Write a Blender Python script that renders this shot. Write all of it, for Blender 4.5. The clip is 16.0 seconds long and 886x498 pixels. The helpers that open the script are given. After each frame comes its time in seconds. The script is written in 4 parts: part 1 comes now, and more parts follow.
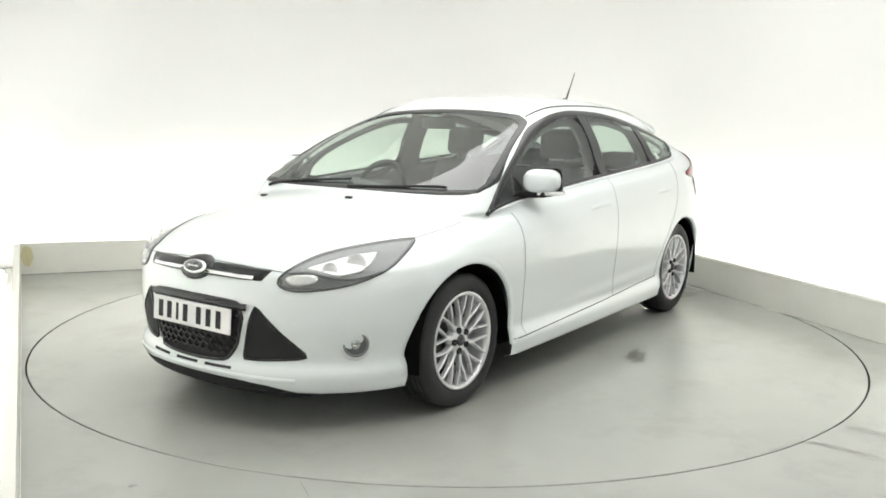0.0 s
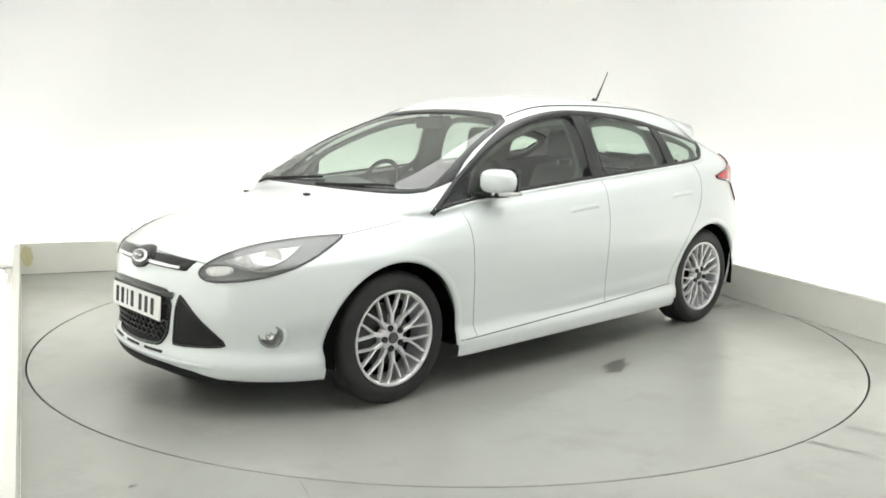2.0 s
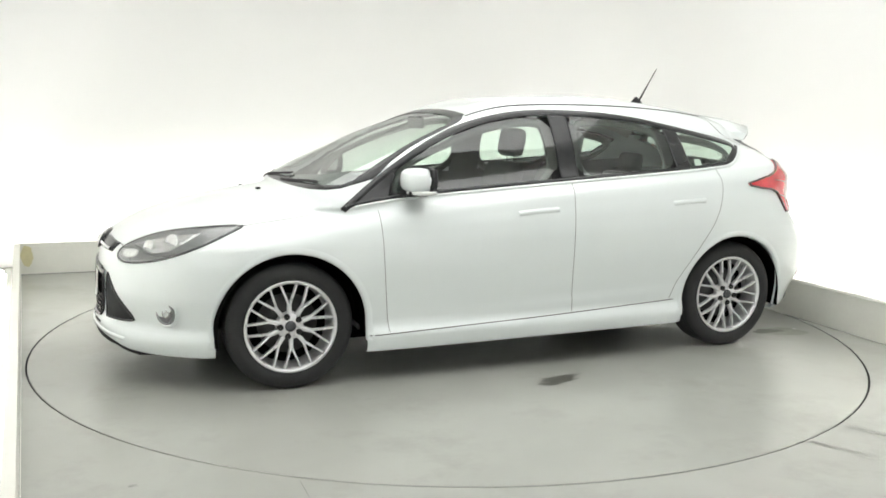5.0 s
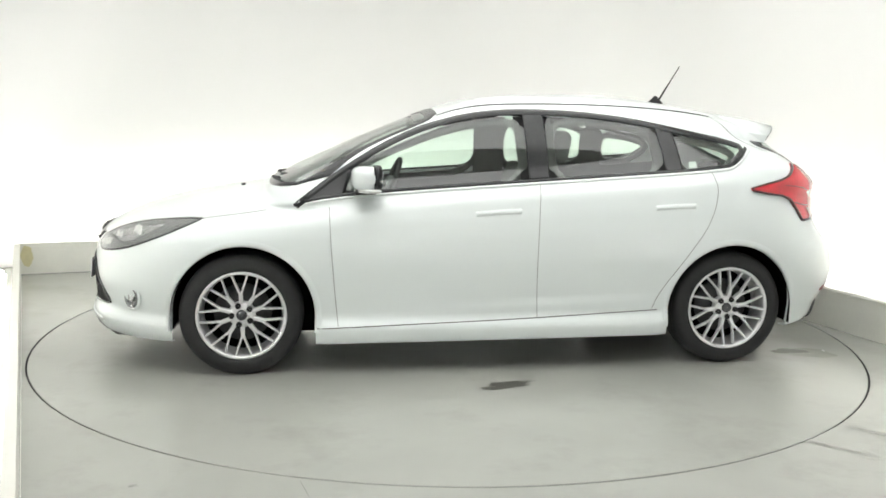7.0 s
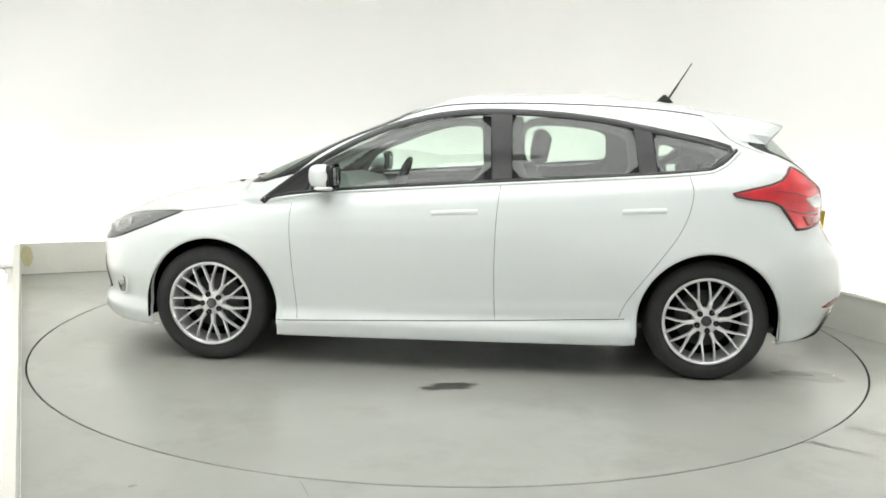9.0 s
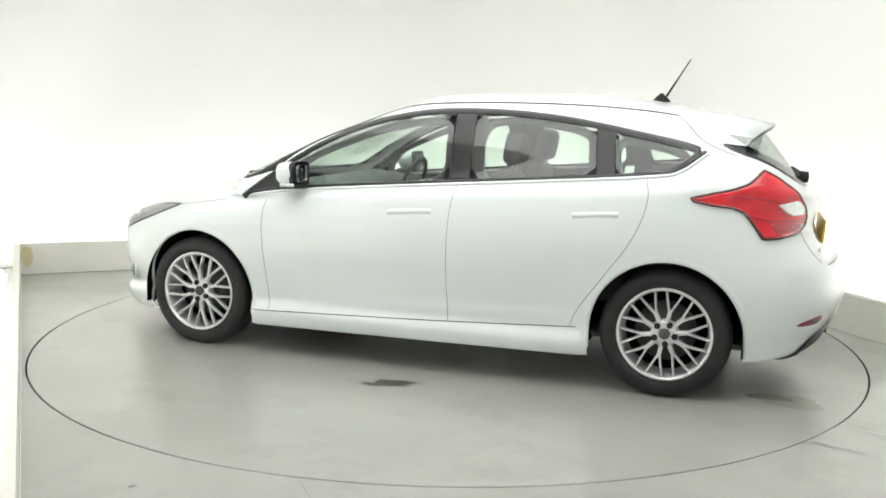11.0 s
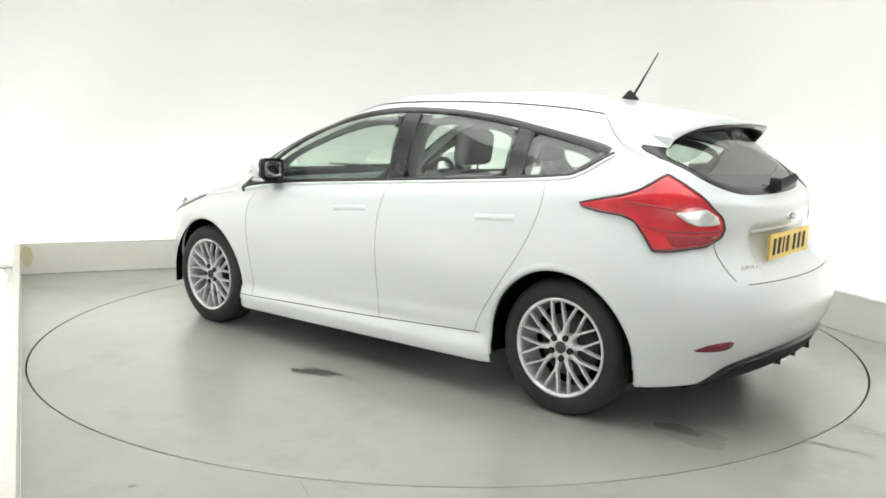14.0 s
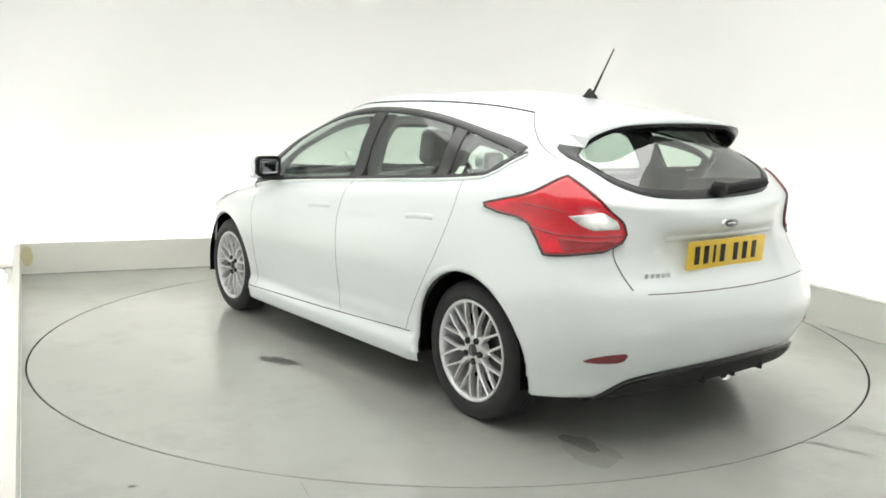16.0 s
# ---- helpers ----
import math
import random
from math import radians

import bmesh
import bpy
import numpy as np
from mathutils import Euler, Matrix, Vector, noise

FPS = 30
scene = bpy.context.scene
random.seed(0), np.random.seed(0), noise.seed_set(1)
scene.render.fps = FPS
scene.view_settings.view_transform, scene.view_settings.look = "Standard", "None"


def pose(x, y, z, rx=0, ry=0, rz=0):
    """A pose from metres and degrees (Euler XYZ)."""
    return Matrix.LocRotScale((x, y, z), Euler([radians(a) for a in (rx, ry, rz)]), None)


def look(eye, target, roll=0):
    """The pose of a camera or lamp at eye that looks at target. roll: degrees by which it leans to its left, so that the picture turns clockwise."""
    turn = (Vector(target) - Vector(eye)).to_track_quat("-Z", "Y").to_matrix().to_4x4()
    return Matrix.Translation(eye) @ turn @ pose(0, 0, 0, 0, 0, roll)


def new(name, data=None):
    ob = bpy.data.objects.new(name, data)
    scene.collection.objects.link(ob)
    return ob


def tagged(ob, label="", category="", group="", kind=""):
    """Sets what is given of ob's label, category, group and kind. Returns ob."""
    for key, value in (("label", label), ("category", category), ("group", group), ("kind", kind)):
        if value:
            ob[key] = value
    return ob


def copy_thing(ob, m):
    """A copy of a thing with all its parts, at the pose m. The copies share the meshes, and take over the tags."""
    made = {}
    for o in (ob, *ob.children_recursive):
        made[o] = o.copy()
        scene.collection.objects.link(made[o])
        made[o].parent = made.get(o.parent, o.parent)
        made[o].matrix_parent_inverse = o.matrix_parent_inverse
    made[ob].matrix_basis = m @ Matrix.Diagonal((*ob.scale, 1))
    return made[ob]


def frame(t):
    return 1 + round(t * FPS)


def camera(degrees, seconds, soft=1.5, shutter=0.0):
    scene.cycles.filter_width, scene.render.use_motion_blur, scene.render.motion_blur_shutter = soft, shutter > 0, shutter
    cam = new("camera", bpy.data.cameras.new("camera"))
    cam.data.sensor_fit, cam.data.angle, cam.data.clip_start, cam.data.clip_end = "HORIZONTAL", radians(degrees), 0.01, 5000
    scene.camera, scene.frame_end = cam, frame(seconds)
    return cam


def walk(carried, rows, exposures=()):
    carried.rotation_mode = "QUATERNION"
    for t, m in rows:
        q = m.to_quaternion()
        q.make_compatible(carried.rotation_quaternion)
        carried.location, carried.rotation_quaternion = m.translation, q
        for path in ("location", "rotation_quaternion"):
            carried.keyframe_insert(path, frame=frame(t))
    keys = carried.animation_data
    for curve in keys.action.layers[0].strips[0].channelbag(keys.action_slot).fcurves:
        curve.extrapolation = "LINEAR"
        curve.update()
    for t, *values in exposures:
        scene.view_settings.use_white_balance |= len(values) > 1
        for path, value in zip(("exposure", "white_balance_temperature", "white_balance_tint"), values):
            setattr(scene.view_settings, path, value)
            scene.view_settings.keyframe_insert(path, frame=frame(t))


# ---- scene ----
# ---- camera ----
cam = camera(53.87, 16.0, soft=1.7)
EYE = Vector((0.0, -5.503, 1.3466))
VIEW = look(EYE, EYE + Vector((-0.006349, 0.988669, -0.149976)), roll=0.937)
walk(cam, [(0.0, VIEW), (16.0, VIEW)])

# ---- world and light ----
world = bpy.data.worlds.new("studio_world")
scene.world = world
world.use_nodes = True
world.node_tree.nodes["Background"].inputs[0].default_value = (0.92, 0.95, 0.94, 1)
world.node_tree.nodes["Background"].inputs[1].default_value = 0.3
scene.view_settings.exposure = 0.25
CEILING_GLOW, STRIP_GLOW = 1.62, 33.0
# ---- materials ----
def nodes_of(name):
    m = bpy.data.materials.new(name)
    m.use_nodes = True
    nt = m.node_tree
    return m, nt, nt.nodes["Principled BSDF"]


def mat(name, color, rough=0.5, metal=0.0, coat=0.0, vary=0.06, scale=8.0, bump=0.0, bscale=200.0, **extra):
    """A surface with a large and a small variation of its colour and gloss."""
    m, nt, b = nodes_of(name)
    N, L = nt.nodes.new, nt.links.new
    tc = N("ShaderNodeTexCoord")
    big, fine = N("ShaderNodeTexNoise"), N("ShaderNodeTexNoise")
    big.inputs["Scale"].default_value, fine.inputs["Scale"].default_value = scale, scale * 14
    big.inputs["Detail"].default_value = 4
    for n in (big, fine):
        L(tc.outputs["Object"], n.inputs["Vector"])
    add = N("ShaderNodeMath"); add.operation = "MULTIPLY_ADD"
    L(fine.outputs["Fac"], add.inputs[0]); add.inputs[1].default_value = 0.4
    L(big.outputs["Fac"], add.inputs[2])
    ramp = N("ShaderNodeMapRange")
    ramp.inputs["From Min"].default_value, ramp.inputs["From Max"].default_value = 0.35, 1.05
    ramp.inputs["To Min"].default_value, ramp.inputs["To Max"].default_value = 1 - vary, 1 + vary
    L(add.outputs[0], ramp.inputs["Value"])
    mul = N("ShaderNodeVectorMath"); mul.operation = "SCALE"
    mul.inputs[0].default_value = color
    L(ramp.outputs["Result"], mul.inputs["Scale"])
    if vary >= 0.03:
        L(mul.outputs[0], b.inputs["Base Color"])
    else:
        b.inputs["Base Color"].default_value = (*color, 1)
    rr = N("ShaderNodeMapRange")
    rr.inputs["From Min"].default_value, rr.inputs["From Max"].default_value = 0.4, 1.0
    rr.inputs["To Min"].default_value, rr.inputs["To Max"].default_value = rough * 0.85, min(1, rough * 1.15)
    if vary >= 0.03:
        L(add.outputs[0], rr.inputs["Value"]); L(rr.outputs["Result"], b.inputs["Roughness"])
    else:
        b.inputs["Roughness"].default_value = rough
    b.inputs["Metallic"].default_value = metal
    b.inputs["Coat Weight"].default_value = coat
    b.inputs["Coat Roughness"].default_value = 0.05
    for k, v in extra.items():
        b.inputs[k.replace("_", " ")].default_value = v
    if bump:
        bn, bt = N("ShaderNodeBump"), N("ShaderNodeTexNoise")
        bt.inputs["Scale"].default_value = bscale
        bn.inputs["Strength"].default_value, bn.inputs["Distance"].default_value = bump, 0.002
        L(tc.outputs["Object"], bt.inputs["Vector"]); L(bt.outputs["Fac"], bn.inputs["Height"])
        L(bn.outputs["Normal"], b.inputs["Normal"])
    return m


def glow(name, color, power):
    m, nt, b = nodes_of(name)
    b.inputs["Base Color"].default_value = (*color, 1)
    b.inputs["Emission Color"].default_value = (*color, 1)
    b.inputs["Emission Strength"].default_value = power
    return m


def clear(name, tint, rough=0.0, dark=0.5, gloss=0.05):
    """Thin car glass: tinted see-through with a glossy face."""
    m = bpy.data.materials.new(name)
    m.use_nodes = True
    nt = m.node_tree
    nt.nodes.clear()
    N, L = nt.nodes.new, nt.links.new
    out, mix, tr, gl, lw = N("ShaderNodeOutputMaterial"), N("ShaderNodeMixShader"), N("ShaderNodeBsdfTransparent"), N("ShaderNodeBsdfGlossy"), N("ShaderNodeLayerWeight")
    pw, ma = N("ShaderNodeMath"), N("ShaderNodeMath")
    pw.operation, ma.operation = "POWER", "MULTIPLY_ADD"
    lw.inputs["Blend"].default_value = 0.5
    pw.inputs[1].default_value = 4.5
    ma.inputs[1].default_value, ma.inputs[2].default_value = 0.9 - gloss, gloss
    L(lw.outputs["Facing"], pw.inputs[0]); L(pw.outputs[0], ma.inputs[0])
    tr.inputs["Color"].default_value = (*[dark * c for c in tint], 1)
    gl.inputs["Roughness"].default_value = rough
    L(ma.outputs[0], mix.inputs[0]); L(tr.outputs[0], mix.inputs[1]); L(gl.outputs[0], mix.inputs[2])
    L(mix.outputs[0], out.inputs["Surface"])
    return m


WALL = mat("white_wall_paint", (0.82, 0.82, 0.805), 0.75, vary=0.02, scale=1.5, bump=0.1, bscale=300)
BOARD = mat("off_white_board", (0.75, 0.75, 0.69), 0.6, vary=0.05, scale=3, bump=0.1)
STRIP = glow("lamp_glow", (1.0, 0.995, 0.985), STRIP_GLOW)
PANEL = glow("ceiling_glow", (1.0, 1.0, 0.985), CEILING_GLOW)
SEAM = mat("dark_gap", (0.015, 0.015, 0.015), 0.8)


# ---- building helpers ----
def part(name, bm, material, parent=None, label="", smooth=True):
    me = bpy.data.meshes.new(name)
    bmesh.ops.recalc_face_normals(bm, faces=bm.faces)
    bm.to_mesh(me)
    bm.free()
    if material:
        me.materials.append(material)
    if smooth:
        me.shade_smooth()
    ob = new(name, me)
    if parent:
        ob.parent = parent
    if label:
        tagged(ob, label)
    return ob


def box(bm, x0, y0, z0, x1, y1, z1, bevel=0.0, m=None):
    r = bmesh.ops.create_cube(bm, size=1)
    vs = r["verts"]
    for v in vs:
        v.co = Vector(((x0 + x1) / 2 + v.co.x * (x1 - x0), (y0 + y1) / 2 + v.co.y * (y1 - y0), (z0 + z1) / 2 + v.co.z * (z1 - z0)))
        if m:
            v.co = m @ v.co
    if bevel:
        es = list({e for v in vs for e in v.link_edges})
        bmesh.ops.bevel(bm, geom=es, offset=bevel, segments=2, affect="EDGES", profile=0.5)


def turned(bm, profile, n=48, axis="y", m=None, closed=False):
    """A lathe: (radius, along) pairs round an axis."""
    rows = []
    for r, a in profile:
        row = []
        for i in range(n):
            t = 2 * math.pi * i / n
            c, s = r * math.cos(t), r * math.sin(t)
            co = Vector((c, a, s) if axis == "y" else (c, s, a) if axis == "z" else (a, c, s))
            row.append(bm.verts.new(m @ co if m else co))
        rows.append(row)
    pairs = list(zip(rows, rows[1:])) + ([(rows[-1], rows[0])] if closed else [])
    for a, b in pairs:
        for i in range(n):
            bm.faces.new((a[i], a[(i + 1) % n], b[(i + 1) % n], b[i]))
    return rows


# ---- the room, turned about the disc ----
def run(p, q, depth, z0, z1, name, material, label, bevel=0.006, kind="structure"):
    """A straight board from p to q, its depth to the left of the way."""
    p, q = Vector(p), Vector(q)
    d = q - p
    m = Matrix.Translation((p.x, p.y, 0)) @ Matrix.Rotation(math.atan2(d.y, d.x), 4, "Z")
    bm = bmesh.new()
    box(bm, 0, 0, z0, d.length, depth, z1, bevel, m)
    return tagged(part(name, bm, material, smooth=False), label, kind=kind)


def floor_paint():
    m, nt, b = nodes_of("painted_floor")
    N, L = nt.nodes.new, nt.links.new
    tc, n1, n2, n3 = N("ShaderNodeTexCoord"), N("ShaderNodeTexNoise"), N("ShaderNodeTexNoise"), N("ShaderNodeTexNoise")
    for n, s, dt in ((n1, 1.1, 4), (n2, 500.0, 2), (n3, 240.0, 2)):
        n.inputs["Scale"].default_value, n.inputs["Detail"].default_value = s, dt
        L(tc.outputs["Object"], n.inputs["Vector"])
    mix = N("ShaderNodeMath"); mix.operation = "MULTIPLY_ADD"
    L(n2.outputs["Fac"], mix.inputs[0]); mix.inputs[1].default_value = 0.35; L(n1.outputs["Fac"], mix.inputs[2])
    cr = N("ShaderNodeValToRGB")
    cr.color_ramp.elements[0].position, cr.color_ramp.elements[0].color = 0.35, (0.345, 0.352, 0.324, 1)
    cr.color_ramp.elements[1].position, cr.color_ramp.elements[1].color = 1.15 / 1.2, (0.430, 0.436, 0.402, 1)
    L(mix.outputs[0], cr.inputs[0])
    # grime: ragged darker patches, and fine drag streaks
    n4, st, wear = N("ShaderNodeTexNoise"), N("ShaderNodeMapRange"), N("ShaderNodeMix")
    n4.inputs["Scale"].default_value, n4.inputs["Detail"].default_value, n4.inputs["Roughness"].default_value = 1.7, 9, 0.68
    L(tc.outputs["Object"], n4.inputs["Vector"]); L(n4.outputs["Fac"], st.inputs["Value"])
    st.inputs["From Min"].default_value, st.inputs["From Max"].default_value = 0.52, 0.72
    st.inputs["To Max"].default_value = 0.45
    wear.data_type = "RGBA"
    wear.inputs["B"].default_value = (0.26, 0.262, 0.235, 1)
    L(st.outputs["Result"], wear.inputs["Factor"]); L(cr.outputs[0], wear.inputs["A"])
    L(wear.outputs["Result"], b.inputs["Base Color"])
    gl = N("ShaderNodeMapRange")
    gl.inputs["To Min"].default_value, gl.inputs["To Max"].default_value = 0.18, 0.30
    L(n4.outputs["Fac"], gl.inputs["Value"]); L(gl.outputs["Result"], b.inputs["Roughness"])
    bn = N("ShaderNodeBump")
    bn.inputs["Strength"].default_value, bn.inputs["Distance"].default_value = 0.03, 0.001
    L(n3.outputs["Fac"], bn.inputs["Height"]); L(bn.outputs["Normal"], b.inputs["Normal"])
    return m


FLOOR = floor_paint()
DISC_R = 2.4585
A = Vector((-3.525, 1.545))       # corner of the left and back boards
B = Vector((1.360, 3.42))        # corner of the back and right boards
CR = Vector((3.42, -2.20))       # far end of the right board
DL = Vector((-1.122, -3.383))      # far end of the left board
BOARD_H = 0.252


def floor_and_disc():
    bm = bmesh.new()
    n = 160
    inner = [bm.verts.new((2.467 * math.cos(2 * math.pi * i / n), 2.467 * math.sin(2 * math.pi * i / n), 0)) for i in range(n)]
    outer = []
    for i in range(n):
        c, s = math.cos(2 * math.pi * i / n), math.sin(2 * math.pi * i / n)
        k = 9.0 / max(abs(c), abs(s))
        outer.append(bm.verts.new((k * c, k * s, 0)))
    for i in range(n):
        j = (i + 1) % n
        bm.faces.new((inner[i], inner[j], outer[j], outer[i]))
    pit = bmesh.new()
    turned(pit, [(2.467, -0.002), (2.467, -0.08), (0.5, -0.08)], n, "z")
    tagged(part("turntable_pit", pit, SEAM, smooth=False), "dark gap round the turntable", kind="structure")
    tagged(part("floor", bm, FLOOR, smooth=False), "glossy grey-green painted studio floor", kind="structure")
    bm = bmesh.new()
    turned(bm, [(0.001, 0.0), (DISC_R - 0.003, 0.0), (DISC_R, -0.003)], n, "z")
    disc = tagged(part("turntable", bm, FLOOR, smooth=False), "round grey-green painted turntable let into the floor", "turntable")
    bm = bmesh.new()
    turned(bm, [(DISC_R, -0.003), (DISC_R - 0.001, -0.07), (2.2, -0.07)], n, "z")
    part("edge", bm, SEAM, disc, "dark steel edge", smooth=False)
    return disc


TABLE = floor_and_disc()
run(B, A, -0.03, 0, BOARD_H, "low_wall_back", BOARD, "low off-white board along the back wall")
run(CR, B, -0.03, 0, BOARD_H, "low_wall_right", BOARD, "low off-white board along the right wall")
run(A, DL, -0.03, 0, BOARD_H, "low_wall_left", BOARD, "low off-white board along the left wall")


def cyclorama():
    """White wall with round corners that coves over into the ceiling."""
    gap, rad, cove, top = 0.55, 0.9, 0.9, 3.3
    e1, e2 = (B - A).normalized(), Vector((-(B - A).normalized().y, (B - A).normalized().x))
    left, right, back = A.dot(e1) - gap, B.dot(e1) + gap, A.dot(e2) + gap
    front = -7.6
    path = [(left, front)]
    for cx, cy, a0 in ((left + rad, back - rad, 180), (right - rad, back - rad, 90)):
        path += [(cx + rad * math.cos(radians(a0 - 9 * i)), cy + rad * math.sin(radians(a0 - 9 * i))) for i in range(11)]
    path += [(right, front)]
    rise = [(0, -0.02), (0, 1.2)] + [(cove * (1 - math.cos(radians(10 * i))), top - cove + cove * math.sin(radians(10 * i))) for i in range(10)]
    cx, cy = (left + right) / 2, (back + front) / 2
    bm = bmesh.new()
    rows = []
    for inset, z in rise:
        row = []
        for x, y in path:
            sx = (x - cx) * (1 - inset / ((right - left) / 2))
            sy = (y - cy) * (1 - inset / ((back - front) / 2))
            p = e1 * (cx + sx) + e2 * (cy + sy)
            row.append(bm.verts.new((p.x, p.y, z)))
        rows.append(row)
    for a, b in zip(rows, rows[1:]):
        for i in range(len(path) - 1):
            bm.faces.new((a[i], a[i + 1], b[i + 1], b[i]))
        bm.faces.new((a[-1], a[0], b[0], b[-1]))
    ob = tagged(part("wall_cyclorama", bm, WALL), "seamless white studio wall with rounded corners", kind="structure")
    sol = ob.modifiers.new("thick", "SOLIDIFY")
    sol.thickness, sol.offset = 0.05, 1
    x0, x1, y0, y1 = left + 0.5, right - 0.5, front + 0.5, back - 0.5
    bm = bmesh.new()
    rot = Matrix.Rotation(math.atan2(e1.y, e1.x), 4, "Z")
    box(bm, x0, y0, top, x1, y1, top + 0.1, 0, rot)
    tagged(part("ceiling", bm, WALL, smooth=False), "plain white studio ceiling", kind="structure")
    # one wide luminous panel under the ceiling
    bm = bmesh.new()
    box(bm, (left + right) / 2 - 2.1, -3.5, top - 0.06, (left + right) / 2 + 2.1, 1.3, top - 0.005, 0.01, rot)
    tagged(part("ceiling_light", bm, PANEL, smooth=False), "wide flat white ceiling light panel", "ceiling light")


cyclorama()


def strip_lamp(p, q, r=0.019):
    """A tube low along a wall, hidden by its board or added out of view."""
    p, q = Vector(p), Vector(q)
    d = q - p
    m = Matrix.Translation((p.x, p.y, 0)) @ Matrix.Rotation(math.atan2(d.y, d.x), 4, "Z")
    lamp = tagged(new("strip_light"), "white tube light low by the wall, behind a board or added out of view", "strip light", "strip lights behind the boards")
    bm = bmesh.new()
    box(bm, 0.1, 0.10, 0.0, d.length - 0.1, 0.18, 0.03, 0.004, m)
    part("base", bm, BOARD, lamp, smooth=False)
    bm = bmesh.new()
    turned(bm, [(0.001, 0.12), (r, 0.12), (r, d.length - 0.12), (0.001, d.length - 0.12)], 12, "x", m @ Matrix.Translation((0, 0.14, 0.033 + r)))
    part("tube", bm, STRIP, lamp)


for p, q, r in ((A, B, 0.019), (B, CR, 0.0168), (A.lerp(DL, 0.55), A, 0.019)):
    strip_lamp(p, q, r)
# thicker tube added out of view on the left, to brighten the car's side
strip_lamp(DL, A.lerp(DL, 0.55), 0.034)
# same tubes added along the unseen wall behind the camera, brightening the car
ROOM_X, ROOM_Y = (B - A).normalized(), Vector((-(B - A).normalized().y, (B - A).normalized().x))
for k in (-2.6, 0.2):
    strip_lamp(ROOM_X * (k + 2.5) + ROOM_Y * -7.2, ROOM_X * k + ROOM_Y * -7.2, 0.017)


from mathutils.bvhtree import BVHTree

# ---- the car: x forward, y to its left, z up, origin on the ground midway between the axles ----
PAINT = mat("white_car_paint", (0.768, 0.82, 0.815), 0.3, coat=1.0, vary=0.01, scale=3, Coat_Roughness=0.16)
CAR = tagged(new("car"), "white five-door hatchback with silver alloy wheels on the turntable", "car")
XM = -0.3


def level(xf, zf, nf, mf, w, zs, xr, zr, nr, mr, n=210):
    """A line round the left half of the car from its front middle to its rear middle.
    zs: its height along the side at x = 1.0, -0.3 and -1.5; zf, zr: at the front and rear middle."""
    def half(xe, num, mexp, count):
        a = np.linspace(0, math.pi / 2, 1500)
        X = np.concatenate([np.linspace(0, 0.9, 700), 1 - 0.1 * np.cos(a[1:]) ** 2 * 1.0])
        X = np.unique(np.clip(X, 0, 1))
        y = w * (1 - X ** num) ** (1 / mexp)
        x = XM + (xe - XM) * X
        d = np.concatenate([[0], np.cumsum(np.hypot(np.diff(x), np.diff(y)))])
        s = np.linspace(0, d[-1], count)
        return np.interp(s, d, x), np.interp(s, d, y)
    fx, fy = half(xf, nf, mf, n // 2 + 1)
    rx, ry = half(xr, nr, mr, n // 2 + 1)
    x = np.concatenate([fx[::-1], rx[1:]])
    y = np.concatenate([fy[::-1], ry[1:]])
    A3 = np.array([[1, p, p * p] for p in (1.0, -0.3, -1.5)])
    k = np.linalg.solve(A3, np.array(zs))
    xc = np.clip(x, -1.75, 1.7)
    side = k[0] + k[1] * xc + k[2] * xc * xc
    q = np.clip(y / max(w, 1e-6), 0, 1)
    end = np.where(x > XM, zf, zr)
    z = end + (side - end) * np.clip(q ** 2.2 * 1.0, 0, 1) if w > 0 else side
    return np.stack([x, y, z], 1)


def spine(xf, zf, xr, zr, zm, w=0.0, n=210):
    """The roof's middle line."""
    t = np.linspace(0, 1, n + 1)
    x = xf + (xr - xf) * t
    z = zf + (zr - zf) * t + 4 * (zm - (zf + zr) / 2) * t * (1 - t)
    return np.stack([x, 0 * x, z], 1)


